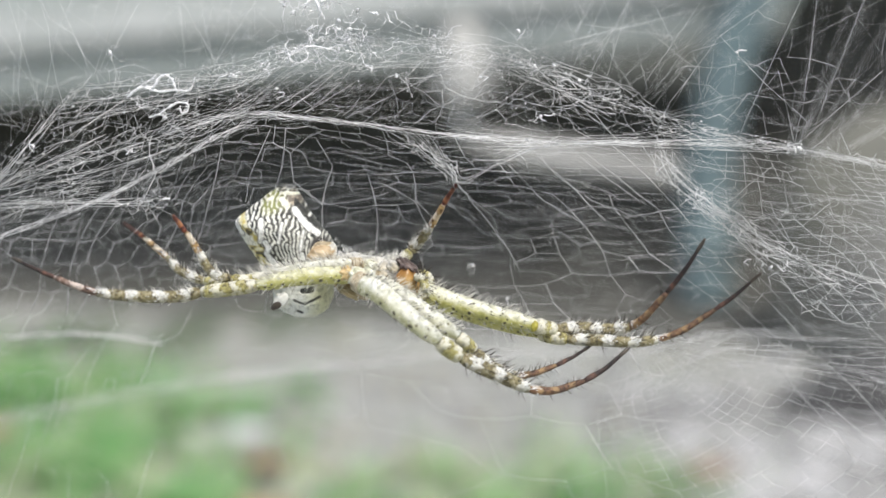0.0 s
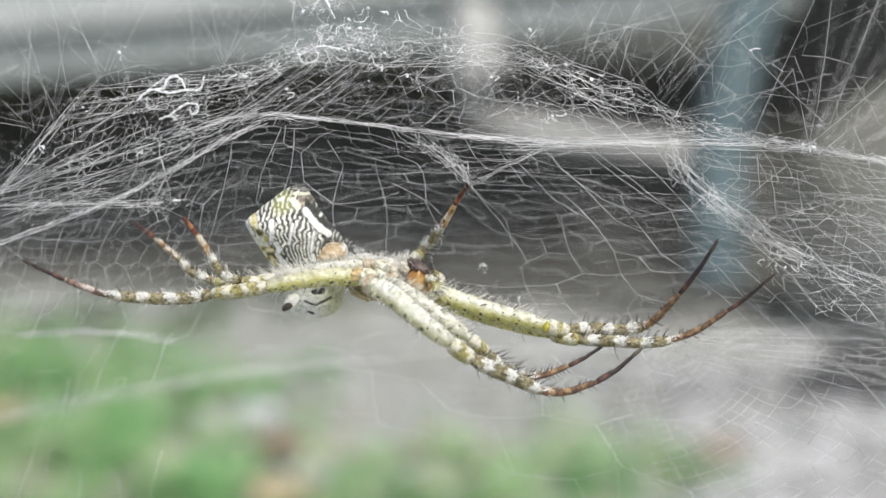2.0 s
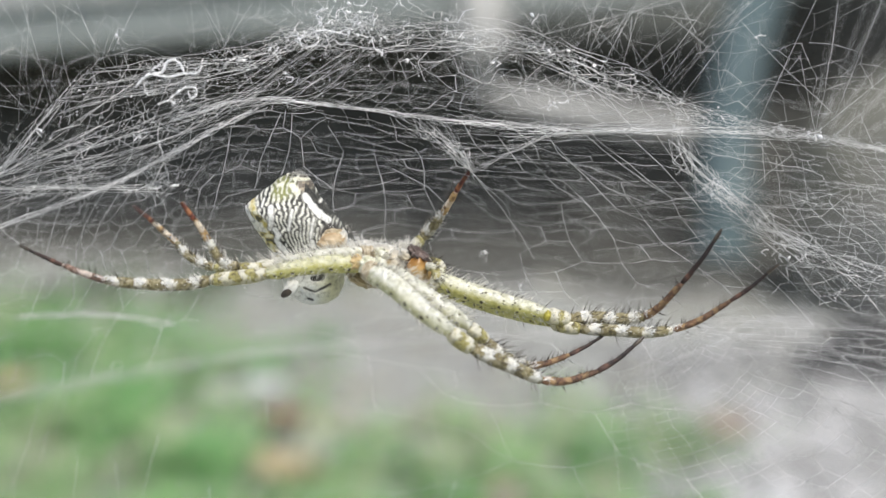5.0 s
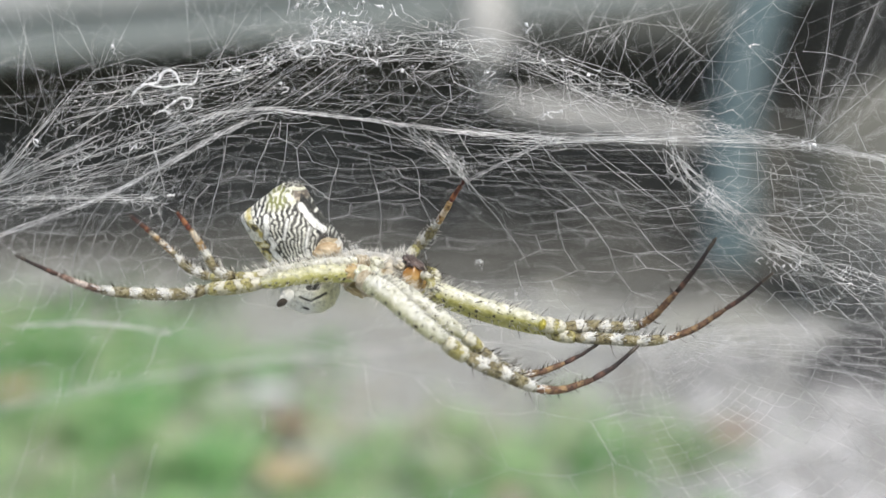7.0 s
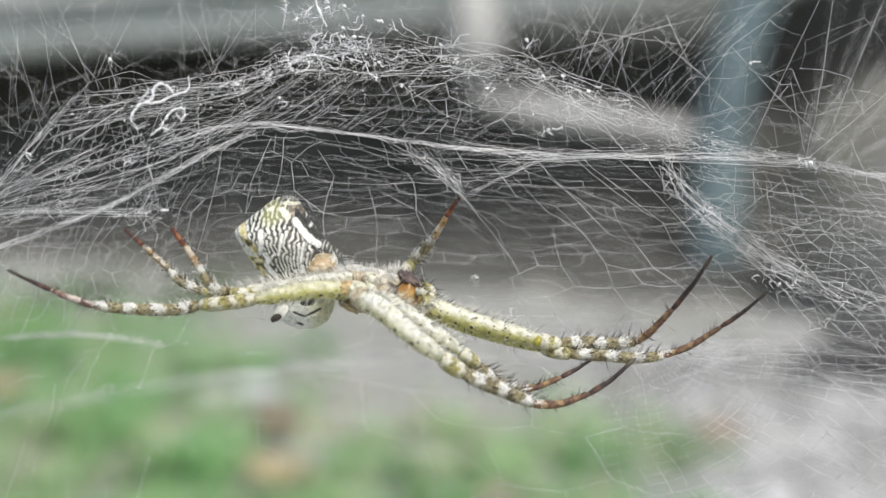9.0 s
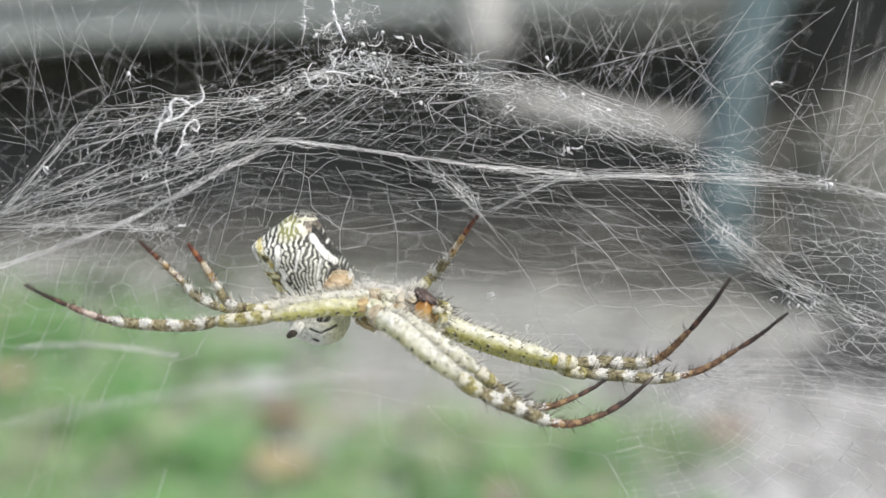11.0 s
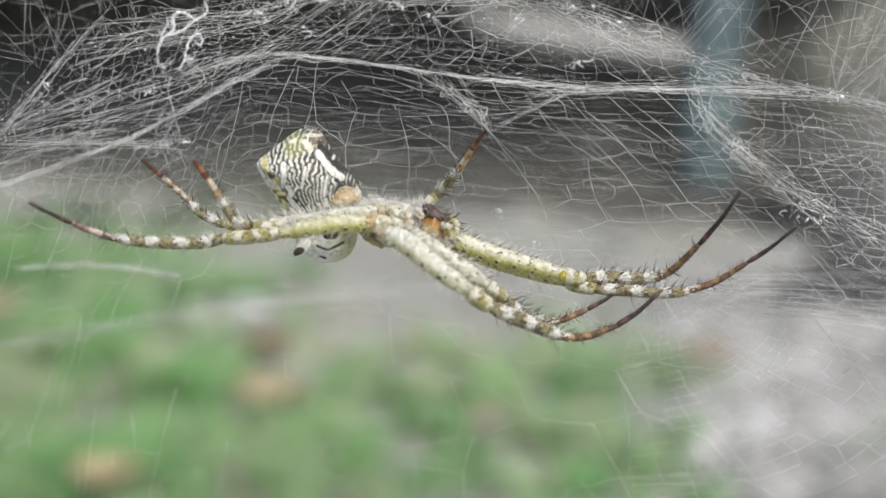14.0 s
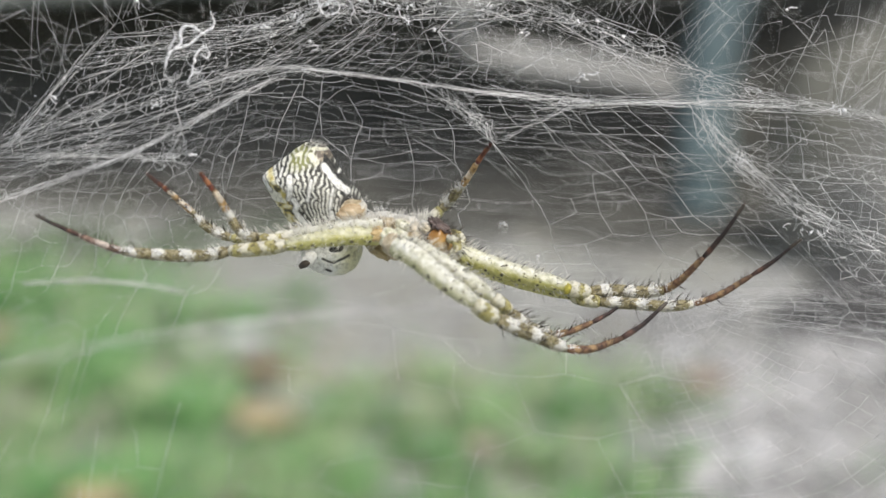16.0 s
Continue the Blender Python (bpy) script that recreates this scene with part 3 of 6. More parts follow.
    for i, j in zip(*np.nonzero(along)):
        a, b_ = Vector(p[i, j]), Vector(p[i + 1, j])
        mid = (a + b_) / 2 + Vector((0, 0, -0.05 * g.random() * (b_ - a).length))
        s.add([a, mid, b_], level * width(along[i, j], a, j / nv), 3)
    return s


DOME_ROWS = [
    RIDGE,
    [(-29.31, 1.90, 2.16), (-24.36, 2.11, 3.30), (-20.05, 2.34, 4.64), (-16.40, 2.54, 5.75), (-12.18, 2.68, 6.57), (-6.01, 2.63, 6.28), (1.23, 2.38, 5.44), (8.23, 2.05, 4.74), (16.40, 1.64, 4.72), (22.91, 1.33, 4.06), (29.75, 1.00, 2.78)],
    [(-30.16, 3.25, 1.18), (-25.11, 3.46, 2.35), (-20.84, 3.63, 3.32), (-17.39, 3.67, 3.52), (-13.25, 3.71, 3.75), (-5.83, 3.67, 3.55), (2.57, 3.51, 3.20), (10.02, 2.96, 2.99), (18.31, 2.25, 2.95), (24.39, 1.70, 2.72), (30.76, 1.46, 1.95)],
    [(-31.13, 4.67, -0.01), (-26.32, 4.67, -0.01), (-22.23, 4.67, 0.02), (-18.81, 4.67, 0.02), (-14.62, 4.67, 0.02), (-5.61, 4.65, -0.12), (4.77, 4.42, -0.29), (13.41, 3.70, -0.34), (21.71, 2.49, -0.30), (27.63, 1.77, -0.35), (33.44, 1.53, -0.54)],
    [(-33.39, 6.32, -4.49), (-28.42, 6.30, -4.60), (-24.27, 6.29, -4.67), (-20.73, 6.27, -4.77), (-16.44, 6.25, -4.84), (-5.29, 6.23, -4.98), (7.69, 5.91, -5.06), (18.11, 4.81, -4.95), (26.38, 3.13, -4.73), (32.17, 2.03, -4.61), (37.90, 1.71, -4.68)],
    [(-36.36, 8.28, -10.62), (-31.20, 8.26, -10.73), (-26.89, 8.25, -10.81), (-23.21, 8.23, -10.92), (-18.76, 8.22, -10.99), (-4.94, 8.19, -11.14), (11.48, 7.68, -11.14), (24.12, 6.21, -10.84), (32.21, 3.77, -10.27), (37.86, 2.30, -9.96), (43.54, 1.80, -9.95)],
    [(-41.17, 8.57, -23.41), (-35.85, 8.55, -23.52), (-31.37, 8.53, -23.59), (-27.61, 8.51, -23.71), (-23.02, 8.50, -23.78), (-3.79, 8.47, -23.93), (19.48, 7.79, -23.78), (36.62, 6.08, -23.13), (44.23, 3.14, -21.94), (49.51, 1.33, -21.24), (55.05, 0.65, -21.06)],
]
NEAR_ROWS = [[(x, y * (1 - 0.38 * (0.5 + 0.5 * math.tanh((x - 1) / 3)) * min(1.0, k / 3)), z) for x, y, z in row] for k, row in enumerate(DOME_ROWS)]
dome = net(NEAR_ROWS, 46, 16, 0.0152, 0.16, lambda u, v: 0.72 + 0.26 * min(1.0, max(0.0, (u - 0.6) * 6)), 2,
           lambda u, v: 0.75 if u > 0.78 and v < 0.3 else (0.5 if v > 0.6 and u < 0.42 else (0.32 if v > 0.62 else 0.03)), 0.66, 0.35, 1.2, 0.6, 0.82, swell=0.25).make("dome_net", SILK, web, "fine netted sheet doming over the spider")
dome["kind"] = "stuff"

UPPER_ROWS = [
    CREST,
    [(-30.03, 4.36, 1.71), (-24.87, 5.02, 5.43), (-20.41, 5.53, 8.30), (-16.28, 5.63, 8.88), (-11.82, 5.68, 9.15), (-7.70, 5.87, 10.23), (-2.89, 5.94, 10.67), (2.27, 5.79, 9.83), (7.42, 5.63, 8.88), (13.95, 5.35, 7.29), (20.88, 4.05, 5.69), (29.28, 2.79, 4.29)],
    [(-29.62, 3.46, 2.35), (-24.54, 3.84, 4.52), (-20.13, 4.24, 6.79), (-16.06, 4.43, 7.86), (-11.66, 4.54, 8.46), (-6.57, 4.58, 8.69), (-1.49, 4.54, 8.46), (3.25, 4.43, 7.86), (8.34, 4.30, 7.12), (14.78, 4.20, 6.52), (21.26, 3.02, 5.61), (29.28, 2.79, 4.29)],
    RIDGE,
]
upper = net(UPPER_ROWS, 64, 9, 0.0096, 0.18, lambda u, v: 0.7, 5, lambda u, v: 0.3 if u > 0.76 else 0.08, 0.8, 0.25, 0.8, 0.55).make("upper_net", SILK, web, "looser net above the ridge")
upper["kind"] = "stuff"
UNDER_ROWS = [[Vector(p) + Vector((0.4, 1.6, -0.2)) for p in row] for row in UPPER_ROWS]
under = net(UNDER_ROWS, 56, 9, 0.0092, 0.22, lambda u, v: 0.7, 6, lambda u, v: 0.8 if u < 0.2 or u > 0.66 else 0.15, 0.8, 0.1, 0.9, 0.55).make("under_net", SILK, web, "second looser net above the ridge")
under["kind"] = "stuff"

VEIL_ROWS = [
    [(-38.25, 6.59, 2.82), (-20.61, 6.96, 4.90), (-11.78, 7.23, 6.46), (0.56, 7.08, 5.59), (16.44, 7.01, 5.18), (39.38, 6.65, 3.16)],
    [(-41.27, 11.96, -1.30), (-22.23, 12.29, 0.58), (-12.71, 12.45, 1.52), (0.61, 12.42, 1.33), (17.74, 12.32, 0.77), (42.48, 11.96, -1.30)],
    [(-43.78, 16.19, -6.09), (-23.59, 16.40, -4.90), (-13.49, 16.47, -4.50), (0.65, 16.47, -4.50), (18.82, 16.40, -4.90), (45.07, 16.19, -6.09)],
    [(-46.30, 19.60, -15.56), (-24.94, 19.74, -14.71), (-14.27, 19.82, -14.29), (0.68, 19.82, -14.29), (19.90, 19.82, -14.29), (47.67, 19.74, -14.71)],
]
veil = net(VEIL_ROWS, 30, 44, 0.0072, 0.25, lambda u, v: 0.3, 21, lambda u, v: 0.08, 1.0, 0.0, 0.9, 0.4, 0.9).make("veil_net", SILK, web, "fine veil of level threads behind the dome")
veil["kind"] = "stuff"

# a second, lower sheet further back, and a third slack one
BACK_ROWS = [
    [(-57.17, 34.67, 0.80), (-28.20, 34.67, 0.80), (0.77, 34.50, -0.15), (24.91, 34.41, -0.63), (58.71, 34.33, -1.10)],
    [(-60.46, 37.80, -15.95), (-29.82, 37.98, -14.94), (0.82, 37.98, -14.94), (26.35, 38.07, -14.44), (62.10, 37.98, -14.94)],
    [(-62.66, 36.36, -47.20), (-30.91, 36.54, -46.16), (0.85, 36.82, -44.59), (27.31, 36.82, -44.59), (64.36, 36.82, -44.59)],
]
back = net(BACK_ROWS, 40, 26, 0.009, 1.2, lambda u, v: 0.7, 8, lambda u, v: 0.3, 1.0, 0.0, 1.5, 0.3, hold=False).make("back_net", SILK, web, "slack net hanging behind")
back["kind"] = "stuff"

# a second skin under the dome and a blurred haze of threads above the ridge
INNER_ROWS = [[Vector(p) + Vector((0.6, 3.2, -0.4)) for p in row] for row in DOME_ROWS]
inner = net(INNER_ROWS, 56, 28, 0.0128, 0.24, lambda u, v: 0.6, 26, lambda u, v: 0.75 if u > 0.7 and v < 0.25 else (0.8 if v > 0.55 and u < 0.45 else (0.35 if v > 0.6 else 0.08)), 0.95, 0.1, 1.3, 0.55, 0.82).make("inner_net", SILK, web, "second finer sheet under the dome")
inner["kind"] = "stuff"
HAZE_ROWS = [
    [(-39.25, 9.71, 8.99), (-21.15, 10.02, 10.77), (-10.28, 10.40, 12.91), (2.39, 10.27, 12.20), (16.87, 9.46, 7.56), (40.41, 8.89, 4.35)],
    [(-41.27, 13.08, 5.08), (-22.23, 13.54, 7.70), (-10.81, 13.87, 9.58), (2.51, 13.77, 9.01), (17.74, 13.28, 6.20), (42.48, 12.75, 3.20)],
    [(-39.76, 9.57, 2.45), (-21.42, 9.89, 4.25), (-10.42, 10.30, 6.60), (2.42, 10.18, 5.88), (17.09, 10.07, 5.26), (40.93, 9.63, 2.81)],
]
haze = net(HAZE_ROWS, 44, 16, 0.0085, 0.35, lambda u, v: 0.5, 27, lambda u, v: 0.85 if u < 0.33 or u > 0.66 else 0.15, 1.0, 0.0, 0.8, 0.4, hold=False).make("haze_net", SILK, web, "faint threads above the ridge")
haze["kind"] = "stuff"


def bundle(name, pts, count, spread, r, n=26, taper=0.6, label="", material=SILK_DENSE, loose=0.4, ties=1.0):
    """Many threads drawn together into one strand, splayed at the ends."""
    s = Strands()
    c = spline(pts, n)
    lines = []
    for _ in range(count):
        o = Vector((rng.gauss(0, spread * 0.5), rng.gauss(0, spread), rng.gauss(0, spread)))
        ph, amp = rng.uniform(0, 6.28), rng.uniform(0.2, 0.8) * spread
        line = []
        for i, p in enumerate(c):
            f = abs(2 * i / n - 1)
            q = p + o * (1 - taper + taper * f * 1.6) + Vector((0, amp * math.sin(ph + i * 0.31), amp * math.cos(ph + i * 0.27))) * 0.6
            line.append(q + Vector((0, rng.gauss(0, 0.07), rng.gauss(0, 0.07))))
        a = rng.randint(0, n // 3) if rng.random() < loose else 0
        b_ = rng.randint(2 * n // 3, n) if rng.random() < loose else n
        lines.append(line)
        s.add(line[a:b_ + 1], 0.68 * r * rng.uniform(0.6, 1.35), 3)
    # short ties between the threads
    for _ in range(int(ties * n)):
        i = rng.randint(1, n - 2)
        j = max(0, min(n, i + rng.randint(-1, 1)))
        s.add([rng.choice(lines)[i], rng.choice(lines)[j]], 0.6 * r, 3)
    ob = s.make(name, material, web, label)
    ob["kind"] = "stuff"
    return ob


bundle("ridge_strand", RIDGE[3:8], 11, 0.10, 0.016, 40, 0.7, "bright rope of silk along the ridge", ties=0.3)
bundle("ridge_strand", RIDGE[6:11], 8, 0.36, 0.0125, 40, 0.2, ties=1.0)
bundle("side_strand", [(-26.64, -1.95, 0.44), (-24.12, -1.81, 1.25), (-21.28, -1.62, 2.31), (-18.44, -1.44, 3.33), (-15.75, -1.21, 4.67), (-13.86, -1.02, 5.73), (-12.12, -0.85, 6.72), (-10.06, 0.33, 7.62)], 11, 0.085, 0.019, 26, 0.4, "rope of silk running down to an anchor")


def fan(name, a_pts, b_pts, count, seed, r=0.0092, cross=0.25, kink=0.06, ties=1.6):
    """Straight threads from one guide line to another, crossing a little, kinked where others are tied to them."""
    g = random.Random(seed)
    a, b_ = spline(a_pts, 100), spline(b_pts, 100)
    s, nodes = Strands(), []
    for _ in range(count):
        u = g.random()
        w = min(1.0, max(0.0, u + g.gauss(0, cross)))
        p, q = jit(a[int(u * 100)], 0.12), jit(b_[int(w * 100)], 0.12)
        k = g.randint(3, 6)
        line = [p.lerp(q, t / k) + (Vector((g.gauss(0, kink), g.gauss(0, kink), g.gauss(0, kink))) if 0 < t < k else Vector((0, 0, 0))) for t in range(k + 1)]
        nodes += line[1:-1]
        s.add(line, r * g.uniform(0.7, 1.35), 3)
    for _ in range(int(ties * count)):
        p = g.choice(nodes)
        q = min((n for n in nodes if (n - p).length > 0.5), key=lambda n: (abs(n.x - p.x) * 1.6 + abs(n.z - p.z)) * g.uniform(0.5, 1.8))
        s.add([p, (p + q) / 2 + Vector((g.gauss(0, 0.07), 0, g.gauss(0, 0.07))), q], 0.85 * r, 3)
    ob = s.make(name, SILK, web)
    ob["kind"] = "stuff"
    return ob


fan("left_fan", [(-26.78, 0.46, 2.59), (-25.64, 0.60, 3.39), (-24.50, 0.77, 4.35)], [(-22.55, 1.33, 7.55), (-21.09, 1.56, 8.83), (-19.69, 1.77, 10.05), (-17.93, 2.55, 8.69)], 12, 61, cross=0.60)
fan("left_fan", [(-27.43, 0.54, 3.07), (-25.15, 0.63, 3.55), (-23.20, 0.80, 4.51)], [(-18.71, 0.16, 6.67), (-15.82, 0.33, 7.62), (-12.94, 0.41, 8.09), (-10.70, 0.40, 8.03)], 11, 62, cross=0.70)
fan("left_fan", [(-27.04, -0.87, 0.84), (-24.83, 0.51, 2.91), (-23.53, 0.60, 3.39)], [(-19.03, -0.37, 3.68), (-16.95, -0.14, 4.94), (-14.54, 0.08, 6.20), (-12.30, 0.22, 6.99)], 9, 63, cross=0.75)
fan("left_fan", [(-27.43, 0.46, 2.59), (-25.48, 0.49, 2.75), (-23.53, 0.50, 2.85)], [(-18.98, 0.50, 2.85), (-16.70, 0.51, 2.91), (-15.21, 0.38, 2.14)], 7, 64, cross=0.4, ties=2.0)
fan("left_fan", [(-22.88, 2.34, 7.49), (-21.39, 2.56, 8.79), (-19.97, 2.78, 10.02)], [(-15.95, 2.48, 8.30), (-12.66, 2.59, 8.95), (-10.02, 2.79, 10.08)], 10, 65, cross=0.65)
fan("right_fan", [(13.36, 1.01, 5.73), (14.01, 0.77, 4.35), (14.98, 0.54, 3.07)], [(18.39, 0.09, 0.51), (20.67, -0.16, -0.93), (23.27, -0.33, -1.89)], 8, 67, cross=0.4)
fan("right_fan", [(16.44, 0.01, 0.03), (18.07, 0.17, 0.99), (20.02, 0.01, 0.03)], [(23.92, -0.33, -1.89), (27.17, -0.45, -2.53), (29.12, -0.67, -3.81)], 8, 68, cross=0.4)
fan("ridge_fan", [(-3.01, 0.23, 7.08), (-0.77, 0.20, 6.89), (1.47, 0.16, 6.64)], [(0.99, -0.20, 4.62), (1.54, -0.30, 4.05), (1.79, -0.32, 3.93)], 8, 69, cross=0.4)
fan("ridge_fan", [(3.08, 0.01, 5.82), (5.64, 0.08, 6.20), (8.84, 0.11, 6.36)], [(12.87, 1.15, 6.50), (16.12, 1.10, 6.24), (21.32, 1.01, 5.73)], 10, 70, cross=0.4)
fan("crest_fan", [(-16.37, 0.40, 5.00), (-12.46, 0.60, 7.01), (-8.28, 0.80, 7.86)], [(-10.00, 2.00, 10.29), (-6.09, 2.20, 11.50), (-1.20, 2.20, 11.75)], 12, 81, r=0.0085, cross=0.10, kink=0.09, ties=0.6)
fan("crest_fan", [(-8.92, 0.80, 7.95), (-3.12, 0.80, 7.43), (2.68, 0.60, 6.48)], [(-4.46, 2.20, 11.50), (2.06, 2.20, 11.23), (9.22, 1.90, 9.72)], 9, 82, r=0.0085, cross=0.08, kink=0.09, ties=0.4)
bundle("crest_strand", [(-21.89, 2.41, 7.91), (-18.10, 2.56, 8.79), (-14.96, 2.65, 9.27), (-11.67, 2.78, 9.99), (-8.70, 2.99, 11.22), (-6.06, 3.04, 11.48), (-2.77, 3.01, 11.29), (1.19, 3.03, 11.41), (3.82, 3.01, 11.29), (5.80, 2.89, 10.64), (9.10, 2.65, 9.27), (11.08, 2.52, 8.56)], 6, 0.5, 0.017, 44, 0.2, "fuzzy crest of tangled silk", loose=0.1)
bundle("crest_strand", [(-0.13, 3.17, 12.19), (3.16, 3.02, 11.38), (6.13, 2.87, 10.51), (8.44, 2.66, 9.34), (11.40, 2.47, 8.23)], 7, 0.42, 0.016, 40, 0.2, ties=1.0, loose=0.2)
bundle("right_strand", [(13.19, 1.01, 5.73), (14.01, 0.74, 4.19), (15.14, 0.50, 2.85), (16.77, 0.30, 1.70), (18.72, 0.06, 0.35), (20.99, -0.21, -1.18), (23.27, -0.30, -1.73), (27.82, -0.56, -3.17)], 5, 0.45, 0.014, 46, 0.3, "tangled strand to the anchor knot", loose=0.2)
bundle("hitch_strand", [(1.63, -0.32, 3.93), (3.72, -0.14, 4.94), (5.64, 0.01, 5.82), (7.24, 0.11, 6.36)], 4, 0.12, 0.016, 12, 0.5)
bundle("hitch_strand", [(1.54, -0.30, 4.05), (0.99, -0.14, 4.94), (-0.77, 0.03, 5.95), (-3.01, 0.22, 6.99)], 4, 0.3, 0.015, 12, 0.4)
bundle("hitch_strand", [(-16.53, -0.48, 3.04), (-15.82, -0.23, 4.46), (-16.14, 0.01, 5.82), (-15.98, 0.16, 6.67)], 4, 0.08, 0.018, 10, 0.4)
bundle("low_strand", [(12.85, 8.56, -9.02), (19.16, 8.85, -7.41), (25.11, 8.82, -7.55), (32.53, 8.56, -9.02)], 16, 1.0, 0.018, 20, 0.3, "soft veil of low threads")
bundle("low_strand", [(-30.10, 14.81, -8.17), (-26.51, 14.85, -7.93), (-23.32, 14.83, -8.01), (-18.92, 14.72, -8.64)], 10, 0.11, 0.020, 12, 0.0, "dense streak of white silk")
bundle("low_strand", [(-38.51, 23.29, -17.64), (-27.81, 23.68, -15.44), (-15.78, 24.03, -13.47), (0.71, 24.28, -12.02), (18.54, 24.37, -11.49)], 10, 0.4, 0.016, 20, 0.0)


def random_threads(name, count, seed):
    """Loose single threads through the upper tangle."""
    g = random.Random(seed)
    crest, ridge = spline(CREST, 200), spline(RIDGE, 200)
    s = Strands()
    for _ in range(count):
        i = g.randint(4, 196)
        j = max(0, min(200, i + g.randint(-16, 16)))
        a = crest[i].lerp(ridge[i], g.uniform(-0.1, 1.0)) + Vector((g.gauss(0, 0.3), g.gauss(0, 1.0), g.gauss(0, 0.3)))
        b_ = crest[j].lerp(ridge[j], g.uniform(-0.1, 1.0)) + Vector((g.gauss(0, 0.3), g.gauss(0, 1.0), g.gauss(0, 0.3)))
        k = 5
        line = [a.lerp(b_, t / k) + (Vector((g.gauss(0, 0.12), 0, g.gauss(0, 0.16))) if 0 < t < k else Vector((0, 0, 0))) for t in range(k + 1)]
        s.add(line, 0.0095 * g.uniform(0.6, 1.4), 3)
    ob = s.make(name, SILK, web)
    ob["kind"] = "stuff"
    return ob


random_threads("loose_threads", 42, 4)

RIGHT_ROWS = [
    [(11.40, 2.65, 9.27), (13.71, 2.36, 7.65), (17.34, 2.18, 6.61), (20.96, 2.04, 5.83), (24.26, 1.92, 5.12), (29.53, 1.73, 4.08)],
    [(12.71, 1.16, 6.59), (15.31, 0.91, 5.15), (18.88, 0.80, 4.51), (22.29, 0.69, 3.94), (25.54, 0.57, 3.23), (30.42, 0.40, 2.27)],
    [(13.19, 0.80, 4.51), (15.63, 0.54, 3.07), (19.53, 0.39, 2.21), (22.94, 0.32, 1.79), (26.19, 0.20, 1.15), (31.07, 0.01, 0.03)],
    [(15.14, 0.39, 2.21), (17.09, 0.23, 1.31), (19.69, -0.02, -0.13), (22.62, -0.28, -1.57), (25.87, -0.40, -2.27), (31.07, -0.67, -3.81)],
]
side_net = net(RIGHT_ROWS, 24, 13, 0.0096, 0.14, lambda u, v: 0.8, 31, lambda u, v: 0.06, 1.0, 0.5, 0.8, 0.6).make("side_net", SILK, web, "open irregular net beside the dome")
LOWER_ROWS = [
    [(13.22, 0.06, -5.40), (17.01, 0.07, -5.33), (21.95, 0.06, -5.40), (30.85, 0.01, -5.72)],
    [(13.30, 0.98, -5.98), (16.75, 0.81, -6.90), (21.59, 0.63, -7.95), (30.28, 0.38, -9.37)],
    [(13.15, 1.90, -6.50), (15.62, 1.49, -8.83), (19.86, 1.08, -11.17), (27.65, 0.49, -14.51)],
    [(12.74, 3.79, -7.28), (13.79, 3.18, -10.78), (16.40, 2.57, -14.21), (21.45, 1.67, -19.35)],
    [(12.01, 5.71, -7.94), (10.58, 4.98, -12.09), (10.94, 4.29, -15.97), (11.30, 3.42, -20.89)],
]
lower_net = net([[Vector(p) + Vector((0.2, 0.5, 0)) for p in row] for row in LOWER_ROWS], 22, 19, 0.0100, 0.07, lambda u, v: 0.95, 33, lambda u, v: 0.04, 1.0, 0.5, 0.45, 0.4).make("lower_net", SILK, web, "fine net fanning down from the knee of the dome")
lower_net["kind"] = "stuff"
side_net["kind"] = "stuff"


def knots(name, count, seed):
    """Bright beads where threads are tied."""
    g = random.Random(seed)
    crest, ridge, verts, faces = spline(CREST, 200), spline(RIDGE, 200), [], []
    for _ in range(count):
        i = g.randint(2, 198)
        p = crest[i].lerp(ridge[i], abs(g.gauss(0, 0.4))) + Vector((g.gauss(0, 0.3), g.gauss(0, 0.5), g.gauss(0, 0.2)))
        r, b0 = g.uniform(0.02, 0.055), len(verts)
        for d in ((1, 0, 0), (-1, 0, 0), (0, 1, 0), (0, -1, 0), (0, 0, 1), (0, 0, -1)):
            verts.append((p + r * g.uniform(0.7, 1.6) * Vector(d)) * MM)
        faces += [(b0 + a, b0 + b_, b0 + c) for a, b_, c in ((0, 2, 4), (2, 1, 4), (1, 3, 4), (3, 0, 4), (2, 0, 5), (1, 2, 5), (3, 1, 5), (0, 3, 5))]
    ob = link_mesh(name, verts, faces, FLUFF, web)
    ob["kind"] = "stuff"


knots("silk_beading", 260, 77)


def guy_thread(pts, r=0.0088):
    s = Strands()
    line = [Vector(pts[0])]
    for a, b_ in zip(pts, pts[1:]):
        line += [Vector(a).lerp(Vector(b_), (i + 1) / 4) + Vector((rng.gauss(0, 0.02), 0, rng.gauss(0, 0.02))) for i in range(4)]
    s.add(line, r, 4)
    return s.make("guy_thread", SILK, web)


